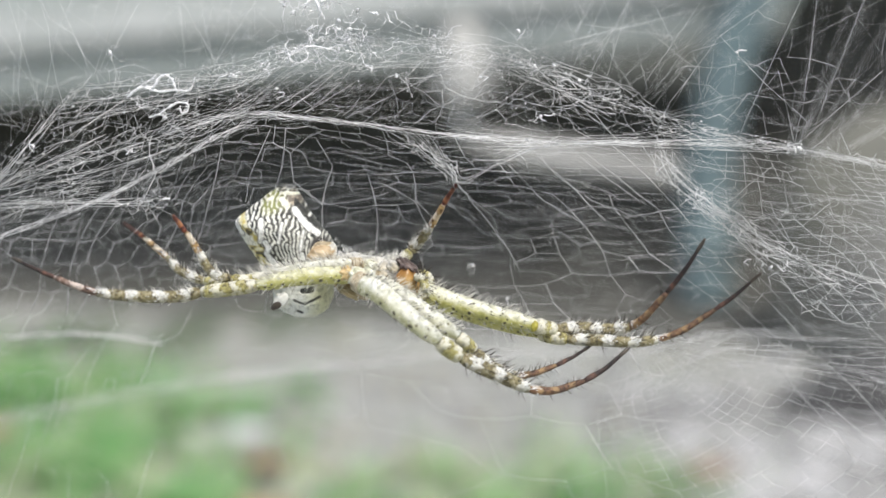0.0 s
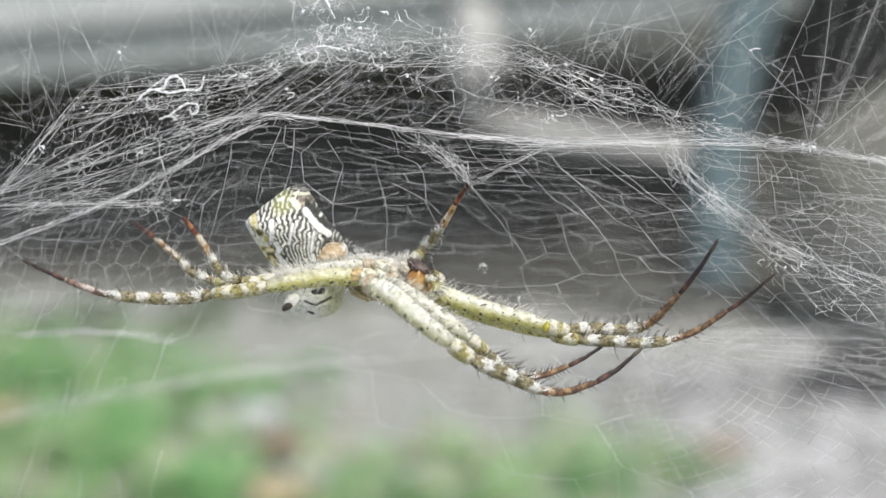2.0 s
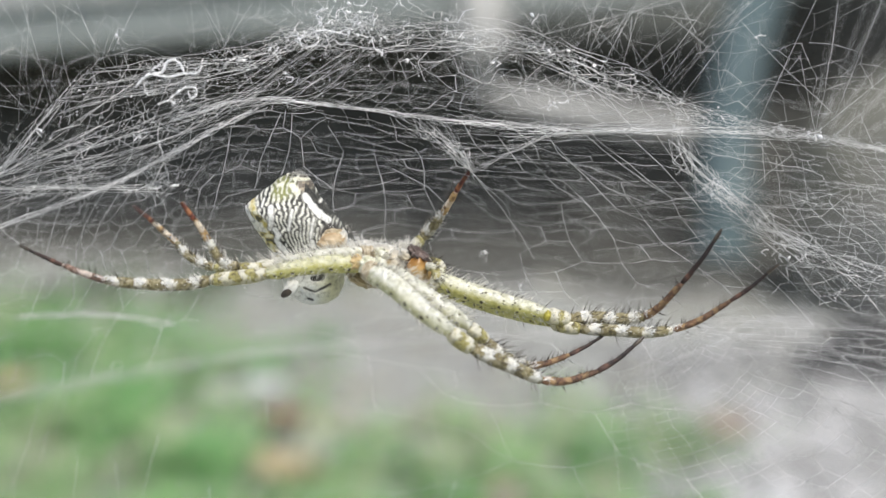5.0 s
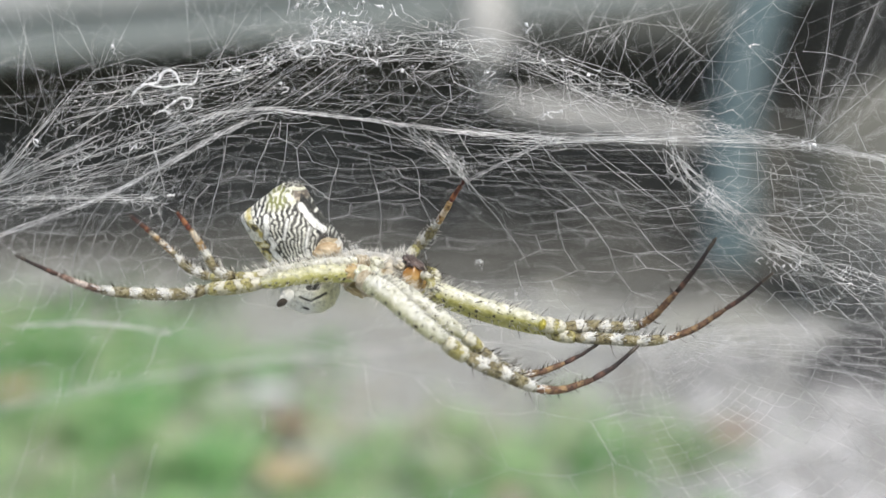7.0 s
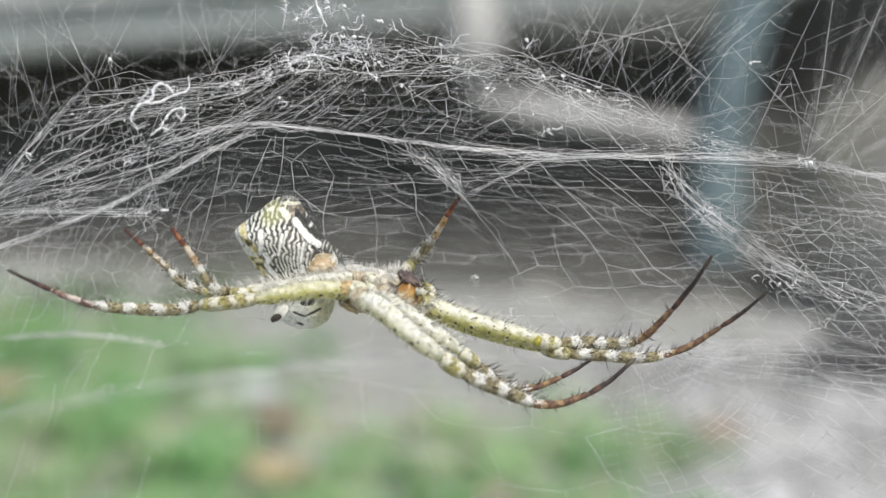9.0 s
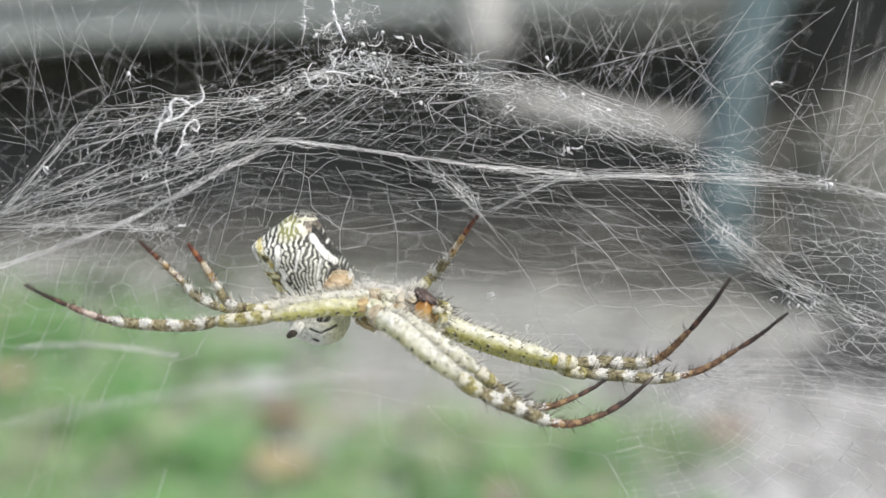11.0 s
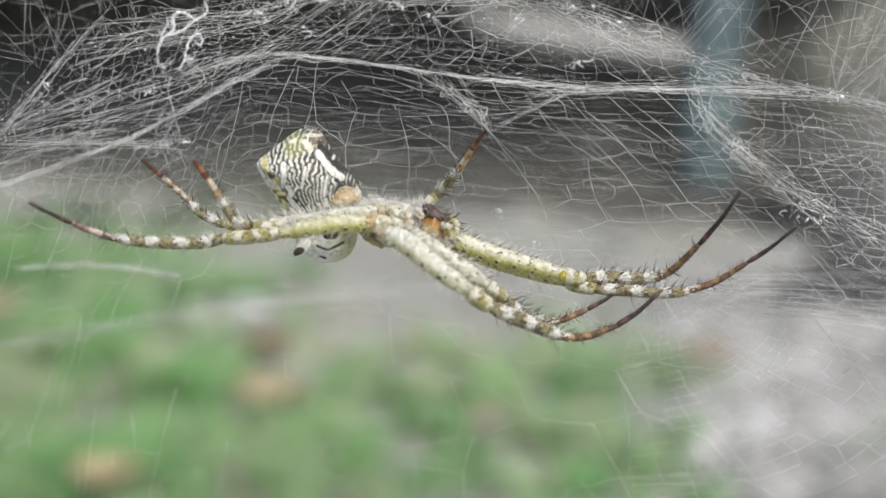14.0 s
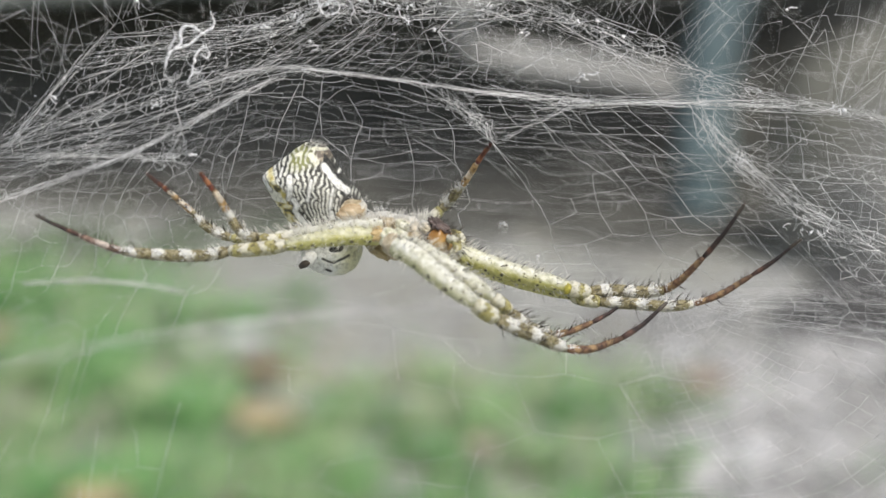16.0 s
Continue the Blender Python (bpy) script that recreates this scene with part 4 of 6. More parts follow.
for line in [
    [(-26.04, 5.05, 17.13), (-23.03, 3.28, 7.09)], [(-26.25, 6.75, 15.24), (-20.36, 3.80, 10.05)], [(-17.85, 5.05, 17.13), (-20.19, 3.80, 10.05)], [(-23.82, 7.95, 16.31), (-20.26, 3.79, 9.96)],
    [(-9.07, 7.11, 17.27), (-13.57, 3.77, 9.89)], [(-16.02, 8.98, 16.37), (-14.88, 4.84, 10.19)], [(-16.85, 8.13, 17.34), (-19.52, 3.89, 10.55)], [(-15.35, 11.03, 16.48), (-13.01, 4.81, 10.03)],
    [(18.00, 4.02, 17.06), (12.90, 3.72, 9.56)], [(22.94, 3.00, 16.99), (18.33, 2.18, 6.61)], [(27.32, 5.90, 16.20), (22.93, 3.19, 6.60)], [(26.52, 1.81, 10.27), (21.62, 2.05, 5.86)],
    [(16.96, 2.18, 12.35), (19.69, 1.66, 9.44), (22.29, 1.26, 7.14)], [(16.96, 2.18, 12.35), (14.21, 2.51, 8.46), (13.58, 2.34, 7.49)], [(17.21, 3.19, 12.36), (22.26, 4.82, 15.82)],
    [(13.57, 4.53, 14.17), (14.84, 4.08, 11.60)], [(13.08, 5.31, 12.86), (16.13, 4.90, 10.53)], [(9.01, 5.37, 13.20), (15.11, 5.23, 12.36)], [(8.34, 4.78, 9.86), (11.70, 7.95, 16.31)],
    [(9.23, 3.72, 9.56), (13.60, 7.05, 16.93)], [(10.56, 3.77, 9.89), (12.92, 6.99, 16.59)], [(3.93, 5.43, 13.53), (6.89, 3.88, 10.48)], [(5.96, 5.08, 11.53), (14.68, 8.49, 13.59)],
    [(19.69, 1.66, 9.44), (20.70, 2.83, 10.31), (21.10, 2.48, 8.30), (21.56, 2.07, 5.96)], [(23.60, 4.88, 16.14), (22.48, 2.83, 10.31), (22.12, 2.49, 8.36), (21.56, 2.07, 5.96)], [(17.34, 2.28, 7.16), (18.82, 2.59, 8.95), (20.30, 2.55, 8.69), (22.22, 2.50, 8.43), (24.33, 3.60, 8.90)],
    [(22.61, 2.01, 5.64), (24.19, 2.25, 7.00), (24.92, 1.95, 5.31)], [(-26.21, 3.57, 8.74), (-24.20, 3.22, 6.76)], [(-28.21, 3.37, 7.59), (-24.53, 3.28, 7.09)], [(-24.20, 3.22, 6.76), (-23.86, 4.61, 8.86)],
    [(-20.07, 2.79, 10.08), (-17.60, 2.92, 10.80), (-16.28, 2.82, 10.25), (-12.66, 2.79, 10.05)], [(-18.78, 2.07, 11.71), (-18.07, 1.67, 9.47), (-17.68, 1.56, 8.83)], [(-18.78, 2.07, 11.71), (-19.58, 2.85, 10.41)],
    [(-23.20, -3.03, 0.09), (-24.75, -1.88, 0.88), (-26.64, -1.74, 1.62)], [(-14.65, -1.62, 2.31), (-16.47, -0.49, 2.98)], [(15.57, -0.91, 0.58), (17.74, 0.20, 1.15)], [(18.77, -1.25, -1.31), (21.64, -0.25, -1.41)],
    [(1.54, 2.66, 3.57), (3.76, 3.30, 1.45), (4.39, 4.93, -0.83)], [(15.79, 0.07, 0.42), (13.60, 3.89, -1.00), (9.51, 6.78, -1.88)], [(19.04, -0.28, -1.57), (23.15, 5.18, -5.18), (28.82, 8.50, -9.38)],
    [(20.63, 1.28, 1.48), (21.79, 0.88, -0.79)], [(17.09, 0.46, 2.59), (20.02, 0.85, 4.83)], [(19.04, 0.80, 4.51), (19.30, 0.34, 1.95), (17.74, 0.12, 0.67)], [(20.80, 1.79, 4.40), (21.13, 1.36, 1.97), (19.65, 1.31, 1.64)],
    [(19.37, 0.33, 1.89), (22.13, 0.45, 2.53), (23.59, 0.51, 2.91)], [(18.23, 0.96, 5.47), (18.39, 0.57, 3.23), (16.44, 0.23, 1.31)], [(17.26, 0.98, 5.54), (17.16, 0.71, 4.03), (15.47, 0.46, 2.59)],
    [(19.69, 0.17, 0.99), (21.64, 0.23, 1.31), (23.27, 0.46, 2.59)], [(-8.70, 3.34, 13.17), (-8.64, 3.15, 12.13), (-10.02, 3.05, 11.54), (-10.19, 2.94, 10.90)], [(-8.77, 3.85, 16.09), (-8.83, 3.34, 13.17)],
]:
    guy_thread(line)
# heavier threads let into the dome round the abdomen and beside the knot
for line, thick in [
    ([(-9.12, 1.50, 7.21), (-9.42, 2.60, 6.14), (-8.43, 3.00, 5.48), (-8.37, 3.40, 3.80), (-6.68, 3.80, 2.34), (-6.67, 4.20, 0.60)], 0.017),
    ([(-12.25, 1.50, 6.36), (-12.87, 2.60, 4.02), (-13.88, 3.40, 1.12), (-14.60, 3.80, -1.02)], 0.013),
    ([(-9.41, 1.60, 7.03), (-10.82, 2.80, 4.25), (-11.26, 3.20, 2.55)], 0.013),
    ([(-6.74, 1.80, 6.33), (-5.92, 2.80, 4.75), (-6.35, 3.20, 3.44), (-6.65, 3.50, 2.38)], 0.014),
    ([(-9.42, 2.60, 6.14), (-10.49, 2.60, 6.02), (-12.38, 2.20, 6.30)], 0.011),
    ([(-8.43, 3.00, 5.48), (-7.35, 2.40, 6.48), (-6.30, 1.90, 6.93)], 0.012),
    ([(0.09, 2.60, 4.76), (1.60, 3.20, 3.56), (3.14, 3.60, 1.59), (4.71, 4.00, -0.55), (5.53, 4.40, -2.07)], 0.013),
    ([(4.56, 2.20, 4.79), (6.77, 3.00, 2.56), (8.97, 3.20, 1.26), (11.72, 3.00, 1.54), (14.91, 2.60, 2.10)], 0.013),
    ([(5.74, 1.60, 5.96), (7.59, 2.60, 4.00), (9.65, 2.80, 2.59), (12.35, 3.00, 1.54)], 0.012),
    ([(7.93, 1.40, 5.98), (10.54, 2.20, 3.92), (12.89, 2.60, 2.36)], 0.012),
    ([(-3.06, 3.00, 3.71), (-0.93, 3.40, 2.52), (0.08, 3.80, 1.56)], 0.012),
    ([(-6.68, 3.80, 2.34), (-4.75, 3.60, 2.49), (-2.70, 3.40, 3.03)], 0.012),
]:
    guy_thread(line, thick)


def far_threads(name, count, seed):
    """Scaffold threads above and behind, out to twigs beyond the view."""
    g = random.Random(seed)
    crest = spline(CREST, 200)
    s = Strands()
    for _ in range(count):
        a = crest[g.randint(0, 200)] + Vector((g.gauss(0, 1.0), g.choice((0.0, 1.0, 6.0, 10.0)) + g.uniform(-1, 2), g.gauss(0, 0.8)))
        b_ = a + Vector((g.gauss(0, 8), g.uniform(-2, 6), g.uniform(4, 20)))
        s.add([a.lerp(b_, t / 6) + Vector((g.gauss(0, 0.2), 0, g.gauss(0, 0.2))) for t in range(7)], 0.0058 * g.uniform(0.7, 1.5), 3)
    for _ in range(count // 2):
        a = Vector((g.uniform(-30, 30), g.uniform(3, 14), g.uniform(6, 20)))
        b_ = a + Vector((g.gauss(0, 10), g.uniform(-4, 4), g.gauss(0, 5)))
        s.add([a, (a + b_) / 2, b_], 0.0058 * g.uniform(0.7, 1.5), 3)
    ob = s.make(name, SILK, web)
    ob["kind"] = "stuff"


far_threads("scaffold_threads", 54, 12)
fan("boulder_fan", [(23.81, 11.00, 4.81), (25.04, 11.96, 4.50), (27.26, 12.92, 4.14)], [(28.84, 21.28, 17.03), (32.89, 22.02, 15.46), (36.60, 22.46, 12.20), (37.42, 19.72, 8.18)], 30, 72, r=0.0056, cross=0.12, kink=0.03, ties=0.2)
fan("pipe_fan", [(5.96, 4.90, 10.53), (10.03, 4.67, 9.19), (14.10, 4.37, 7.52)], [(10.17, 7.05, 16.93), (14.29, 6.93, 16.26), (18.76, 6.45, 13.55)], 13, 73, r=0.0046, cross=0.6, kink=0.10, ties=1.6)


def fluff_clump(name, place, size, count, seed, r=0.034, label="white curled fluff of old silk caught in the web"):
    """A knot of curled silk shreds."""
    g = random.Random(seed)
    s = Strands()
    for _ in range(int(count * 1.1)):
        p = Vector((g.gauss(0, size[0] * 0.8), g.gauss(0, 0.3), g.gauss(0, size[1] * 0.7)))
        d = Vector((g.gauss(0, 1), g.gauss(0, 0.4), g.gauss(0, 1))).normalized()
        line = [p.copy()]
        for _ in range(g.randint(4, 10)):
            d = (d + Vector((g.gauss(0, 0.6), g.gauss(0, 0.4), g.gauss(0, 0.5)))).normalized()
            p = p + d * g.choice((0.08, 0.12, 0.2))
            line.append(p.copy())
        thick = r * g.uniform(0.8, 1.4) if g.random() < 0.28 else r * g.uniform(0.22, 0.42)
        s.add(spline(line, 2 * len(line)), thick, 4, r_end=thick * 0.4)
    for _ in range(max(1, count // 7)):
        p = Vector((g.gauss(0, size[0] * 0.5), 0, g.gauss(0, size[1] * 0.4)))
        q = p + Vector((g.gauss(0, 0.22), g.gauss(0, 0.1), g.gauss(0, 0.16)))
        n = 7
        s.add([p.lerp(q, t / n) + Vector((g.gauss(0, 0.03), 0, g.gauss(0, 0.03))) for t in range(n + 1)], 0.05, 6,
              radii=[g.uniform(0.04, 0.13) * math.sin(math.pi * (t + 0.6) / (n + 1.2)) for t in range(n + 1)])
    ob = s.make(name, FLUFF)
    ob.location = WEB + Vector(place) * MM
    return tagged(ob, label, "silk fluff", "scraps in the web", "stuff")


scraps = []
for k, (pl, sz, n) in enumerate([
    ((-8.35, 2.01, 11.39), (0.35, 0.3), 10), ((-7.28, 2.03, 11.49), (0.7, 0.25), 12), ((-4.68, 2.14, 12.13), (0.6, 0.4), 20), ((-5.65, 2.01, 11.39), (0.8, 0.35), 18), ((-7.28, 2.46, 13.95), (0.5, 0.5), 10), ((-6.47, 2.15, 12.19), (0.6, 0.4), 10), ((-3.70, 2.03, 11.49), (0.6, 0.3), 10),
    ((-5.98, 2.55, 14.43), (0.6, 0.4), 8), ((-5.33, 2.29, 12.99), (0.4, 0.3), 5), ((-3.54, 2.01, 11.39), (0.5, 0.25), 10), ((-2.08, 1.99, 11.30), (0.5, 0.15), 8), ((-3.87, 1.87, 10.59), (0.4, 0.25), 9),
    ((-1.92, 1.76, 9.95), (0.3, 0.06), 5), ((0.52, 2.18, 12.35), (0.3, 0.2), 6), ((1.01, 1.99, 11.30), (0.6, 0.15), 8), ((2.82, 0.75, 9.98), (0.12, 0.22), 8), ((6.19, -0.68, 7.65), (0.3, 0.15), 7),
    ((5.88, 1.90, 10.75), (0.35, 0.15), 7), ((7.02, 1.88, 10.66), (0.3, 0.14), 5), ((8.64, 1.74, 9.89), (0.4, 0.2), 3), ((-8.97, 1.63, 9.25), (0.08, 0.25), 5), ((-11.50, 1.78, 10.11), (0.7, 0.25), 12),
    ((-9.88, 1.90, 10.75), (0.5, 0.3), 9), ((-17.27, 0.01, 5.82), (0.12, 0.15), 5), ((-23.04, 1.08, 6.11), (0.2, 0.2), 5), ((-18.78, 2.04, 11.55), (0.08, 0.3), 5), ((2.41, 2.82, -1.26), (0.22, 0.04), 4),
    ((-15.82, -0.48, 3.04), (0.8, 0.25), 10), ((5.07, 2.21, 12.51), (0.12, 0.35), 4), ((-2.73, 2.38, 13.47), (0.5, 0.4), 4), ((-4.75, 3.42, 13.65), (0.6, 0.4), 4), ((4.97, 5.42, -3.79), (0.1, 0.02), 2),
    ((15.47, 0.54, 3.07), (0.4, 0.4), 9), ((20.02, -0.16, -0.93), (0.8, 0.3), 10), ((21.32, 1.01, 5.73), (0.5, 0.2), 8), ((17.91, 2.00, 11.36), (0.1, 0.08), 2)]):
    clump = fluff_clump("silk_fluff", pl, sz, n, 30 + k)
    if pl[2] > 7:
        scraps.append(clump)
for k, (pl, sz, n) in enumerate([((-6.37, 2.57, 14.59), (0.3, 0.7), 14), ((-5.26, 2.22, 12.58), (0.6, 0.35), 14), ((-6.79, 2.20, 12.45), (0.35, 0.5), 9)]):
    scraps.append(fluff_clump("silk_fluff", pl, sz, n, 90 + k, 0.046, "thick white clot of old silk on the crest"))


def curl(pts_list, place, label):
    """A loose curled shred: thick, bright, tapering; its own space is round its place."""
    s = Strands()
    o = Vector(place)
    for pts, r in pts_list:
        line = spline([Vector(p) - o for p in pts], 6 * len(pts))
        n = len(line)
        line = [p + Vector((rng.gauss(0, 0.018), rng.gauss(0, 0.03), rng.gauss(0, 0.018))) for p in line]
        s.add(line, r, 6, radii=[0.82 * r * rng.uniform(0.6, 1.45) * (0.45 + 0.75 * math.sin(math.pi * min(1, 0.15 + 0.8 * i / n))) for i in range(n)])
        for _ in range(16):
            a = rng.choice(line)
            e = a + Vector((rng.gauss(0, 0.22), rng.gauss(0, 0.1), rng.gauss(0, 0.18)))
            s.add([a, (a + e) / 2 + Vector((0.04, 0, 0.05)), e], 0.022, 4, r_end=0.008)
    ob = s.make("curled_shred", FLUFF)
    ob.location = WEB + o * MM
    return tagged(ob, label, "silk shred", "scraps in the web")


curl_a = curl([([(-17.17, -0.49, 8.71), (-16.48, -0.39, 9.30), (-15.75, -0.37, 9.43), (-15.47, -0.28, 9.95), (-15.03, -0.24, 10.14), (-14.65, -0.30, 9.83), (-14.49, -0.36, 9.46)], 0.090),
               ([(-16.23, -0.39, 9.33), (-15.41, -0.41, 9.18), (-14.58, -0.38, 9.36), (-13.80, -0.37, 9.39), (-13.54, -0.32, 9.71), (-13.48, -0.23, 10.20)], 0.072),
               ([(-16.48, -0.37, 9.39), (-15.97, -0.31, 9.77), (-15.72, -0.25, 10.08)], 0.04)], (-15.28, -0.36, 9.46), "bright white curled shred looped over threads")
curl_b = curl([([(-15.97, -0.68, 7.68), (-15.34, -0.63, 7.93), (-14.96, -0.57, 8.28), (-14.33, -0.51, 8.62), (-13.83, -0.52, 8.55), (-13.86, -0.59, 8.15), (-14.21, -0.60, 8.09), (-14.24, -0.54, 8.46)], 0.066),
               ([(-15.28, -0.63, 7.93), (-14.96, -0.68, 7.68)], 0.04), ([(-16.67, -0.46, 8.93), (-16.61, -0.57, 8.28), (-16.16, -0.58, 8.21)], 0.025)], (-14.81, -0.59, 8.15), "small white curled shred dangling under another")

curl([([(-7.41, 3.02, 17.15), (-7.02, 2.78, 15.78), (-6.86, 2.61, 14.82), (-6.50, 2.45, 13.92), (-6.21, 2.35, 13.35)], 0.085), ([(-7.02, 2.77, 15.71), (-6.30, 2.82, 15.97), (-5.78, 2.76, 15.65)], 0.06), ([(-6.79, 2.59, 14.69), (-7.28, 2.51, 14.24), (-7.54, 2.43, 13.79)], 0.045)],
     (-6.79, 2.57, 14.59), "white shred of silk hanging above the crest")
curl([([(-8.55, 3.05, 17.31), (-8.61, 2.77, 15.71), (-8.58, 2.53, 14.37), (-8.71, 2.32, 13.15)], 0.02), ([(-8.58, 2.61, 14.82), (-8.55, 2.53, 14.37), (-8.61, 2.47, 13.99)], 0.06), ([(-8.61, 2.88, 16.35), (-8.51, 2.78, 15.78), (-8.58, 2.71, 15.39)], 0.07)],
     (-8.61, 2.60, 14.75), "thin beaded white thread hanging to the crest")
curl([([(-7.82, 1.00, 11.44), (-7.30, 1.05, 11.69), (-6.69, 1.06, 11.75), (-6.02, 1.03, 11.63), (-5.51, 1.01, 11.50)], 0.05), ([(-7.30, 1.03, 11.63), (-7.11, 0.96, 11.18), (-7.43, 0.90, 10.87), (-7.94, 0.89, 10.80)], 0.035), ([(-8.33, 1.03, 11.63), (-8.20, 0.97, 11.25), (-8.01, 0.89, 10.80)], 0.06)],
     (-7.02, 1.00, 11.44), "thick branching white thread lying on the crest")


def cell_net(name, guide, width, count, seed, r=0.0112, beta=1.35, stretch=1.0, beads=0.3):
    """Threads tied into irregular cells along a guide line: points joined where no third one lies between."""
    g = random.Random(seed)
    line = spline(guide, 100)
    p = np.array([line[g.randint(0, 100)] + Vector((g.uniform(-1, 1) * width, g.gauss(0, 0.35), g.gauss(0, 0.5) * width)) for _ in range(count)])
    flat = p[:, (0, 2)] * np.array((stretch, 1.0))
    s, gone = Strands(), 0.02
    for a in range(count):
        near = np.argsort(((flat - flat[a]) ** 2).sum(1))[1:12]
        for b_ in near:
            if b_ < a:
                continue
            u, w = flat[a], flat[b_]
            rad2 = beta * beta / 4 * ((w - u) ** 2).sum()
            lens = (((flat - (u + beta / 2 * (w - u))) ** 2).sum(1) < rad2 * 0.999) & (((flat - (w + beta / 2 * (u - w))) ** 2).sum(1) < rad2 * 0.999)
            lens[[a, b_]] = False
            if lens.any() or g.random() < gone:
                continue
            q, t = Vector(p[a]), Vector(p[b_])
            mid = (q + t) / 2 + Vector((g.gauss(0, 0.04), 0, g.gauss(0, 0.05))) * min(1.5, (t - q).length)
            s.add([q, mid, t], r * g.choice((0.55, 0.75, 0.9, 1.1, 1.5)), 3)
        if g.random() < beads:
            q = Vector(p[a])
            s.add([q - Vector((0.03, 0, 0)), q, q + Vector((0.03, 0, 0.01))], 0.02, 4, radii=[0.008, g.uniform(0.02, 0.042), 0.008])
    ob = s.make(name, SILK, web)
    ob["kind"] = "stuff"
    return ob


for k, (guide, wd, n, st, bt) in enumerate([
        ([(-23.53, 0.74, 4.19), (-20.28, 0.96, 5.47), (-16.38, 1.16, 6.59), (-13.13, 1.33, 7.55)], 1.3, 90, 0.6, 1.02), ([(-24.47, -0.56, 2.57), (-21.27, -0.48, 3.04), (-17.75, -0.48, 3.04), (-15.50, -0.45, 3.20)], 0.8, 60, 0.8, 1.02),
        ([(-15.82, -0.59, 2.41), (-16.14, -0.37, 3.68), (-15.76, -0.09, 5.25)], 0.7, 36, 1.2, 1.02), ([(-9.88, 1.84, 10.43), (-7.28, 2.01, 11.39), (-3.38, 1.99, 11.30), (0.52, 1.99, 11.30), (3.77, 1.95, 11.07)], 0.85, 90, 0.7, 1.02),
        ([(-15.08, 1.67, 9.47), (-12.48, 1.74, 9.89), (-9.23, 1.82, 10.34)], 0.8, 80, 0.6, 1.02), ([(3.77, 1.97, 11.17), (6.04, 1.86, 10.53), (8.97, 1.64, 9.31), (11.24, 1.50, 8.51), (13.52, 1.33, 7.55)], 0.75, 55, 0.6, 1.02),
        ([(-0.80, 3.72, 9.56), (3.88, 3.60, 8.90), (8.56, 3.43, 7.92), (13.24, 3.25, 6.93)], 1.8, 60, 0.7, 1.02), ([(13.36, 1.01, 5.73), (14.01, 0.74, 4.19), (15.14, 0.50, 2.85), (16.77, 0.30, 1.70), (19.04, 0.05, 0.29)], 0.75, 62, 1.1, 1.02),
        ([(16.77, 0.23, 1.31), (19.37, 0.01, 0.03), (21.64, -0.22, -1.25), (25.22, -0.36, -2.05)], 0.8, 60, 0.7, 1.02), ([(13.52, 1.22, 6.91), (16.77, 1.13, 6.43), (20.67, 1.03, 5.86), (26.52, 0.85, 4.83)], 0.45, 120, 0.6, 1.02),
        ([(-1.41, 0.11, 6.36), (0.83, -0.12, 5.09), (1.63, -0.28, 4.15)], 0.45, 36, 1.0, 1.02), ([(2.43, -0.12, 5.09), (4.68, 0.01, 5.82), (7.24, 0.10, 6.33)], 0.35, 34, 0.7, 1.02)]):
    cell_net("tangle", guide, wd, n, 140 + k, beta=bt, stretch=st)
cell_net("crest_net", [(-9.07, 2.09, 11.87), (-5.98, 2.22, 12.58), (-2.73, 2.22, 12.58), (0.52, 2.12, 12.00)], 0.9, 80, 173, 0.0115, 1.05, 0.8, 0.8)
cell_net("crest_net", [(-7.93, 2.38, 13.47), (-6.30, 2.55, 14.43), (-4.68, 2.66, 15.07)], 1.0, 48, 174, 0.0115, 1.05, 0.9, 0.6)
cell_net("open_net", [(18.72, -0.22, -1.25), (21.64, -0.50, -2.85), (25.22, -0.64, -3.65), (27.82, -0.73, -4.13)], 1.9, 64, 172, 0.0115, 1.05, 0.8, 0.4)
cell_net("crest_rope", [(3.77, 1.97, 11.17), (6.04, 1.86, 10.43), (8.97, 1.64, 9.41), (11.24, 1.50, 8.61), (13.52, 1.33, 7.55)], 0.40, 48, 175, 0.0155, 1.05, 0.45, 0.9)
cell_net("crest_rope", [(-9.5, 1.9, 10.9), (-7.28, 2.05, 11.6), (-4.4, 2.1, 12.0), (-1.4, 2.0, 11.5), (3.77, 1.97, 11.2)], 0.70, 70, 176, 0.0155, 1.05, 0.6, 1.0)
cell_net("corner_net", [(16.5, 3.0, 9.0), (20.0, 3.0, 9.6), (24.0, 3.2, 9.6), (29.0, 3.4, 9.0)], 4.5, 80, 179, 0.0066, 1.2, 0.8, 0.3)
cell_net("far_net", [(-32.0, 11.0, 11.5), (-18.0, 12.0, 13.0), (-6.0, 12.5, 14.0), (4.0, 12.5, 14.0)], 8.0, 260, 180, 0.0090, 1.1, 0.8, 0.0)
cell_net("far_net", [(-34.0, 9.0, 7.5), (-29.0, 9.0, 6.5), (-24.0, 9.5, 8.0)], 3.5, 46, 181, 0.0085, 1.05, 0.8, 0.0)
cell_net("far_net", [(6.0, 14.0, 14.0), (14.0, 14.5, 12.5), (26.0, 15.0, 10.0)], 5.5, 50, 178, 0.0070, 1.1, 0.8, 0.0)
fan("pipe_fan", [(4.0, 5.5, 11.4), (9.0, 5.3, 10.0), (15.0, 5.0, 8.2)], [(4.0, 8.2, 17.6), (10.0, 8.0, 17.2), (20.0, 7.6, 15.0)], 14, 74, r=0.0050, cross=0.5, kink=0.05, ties=1.6)


# ---- the spider ----
spider = thing("spider", WEB, "tent-web spider with banded legs hanging under its web", "spider")


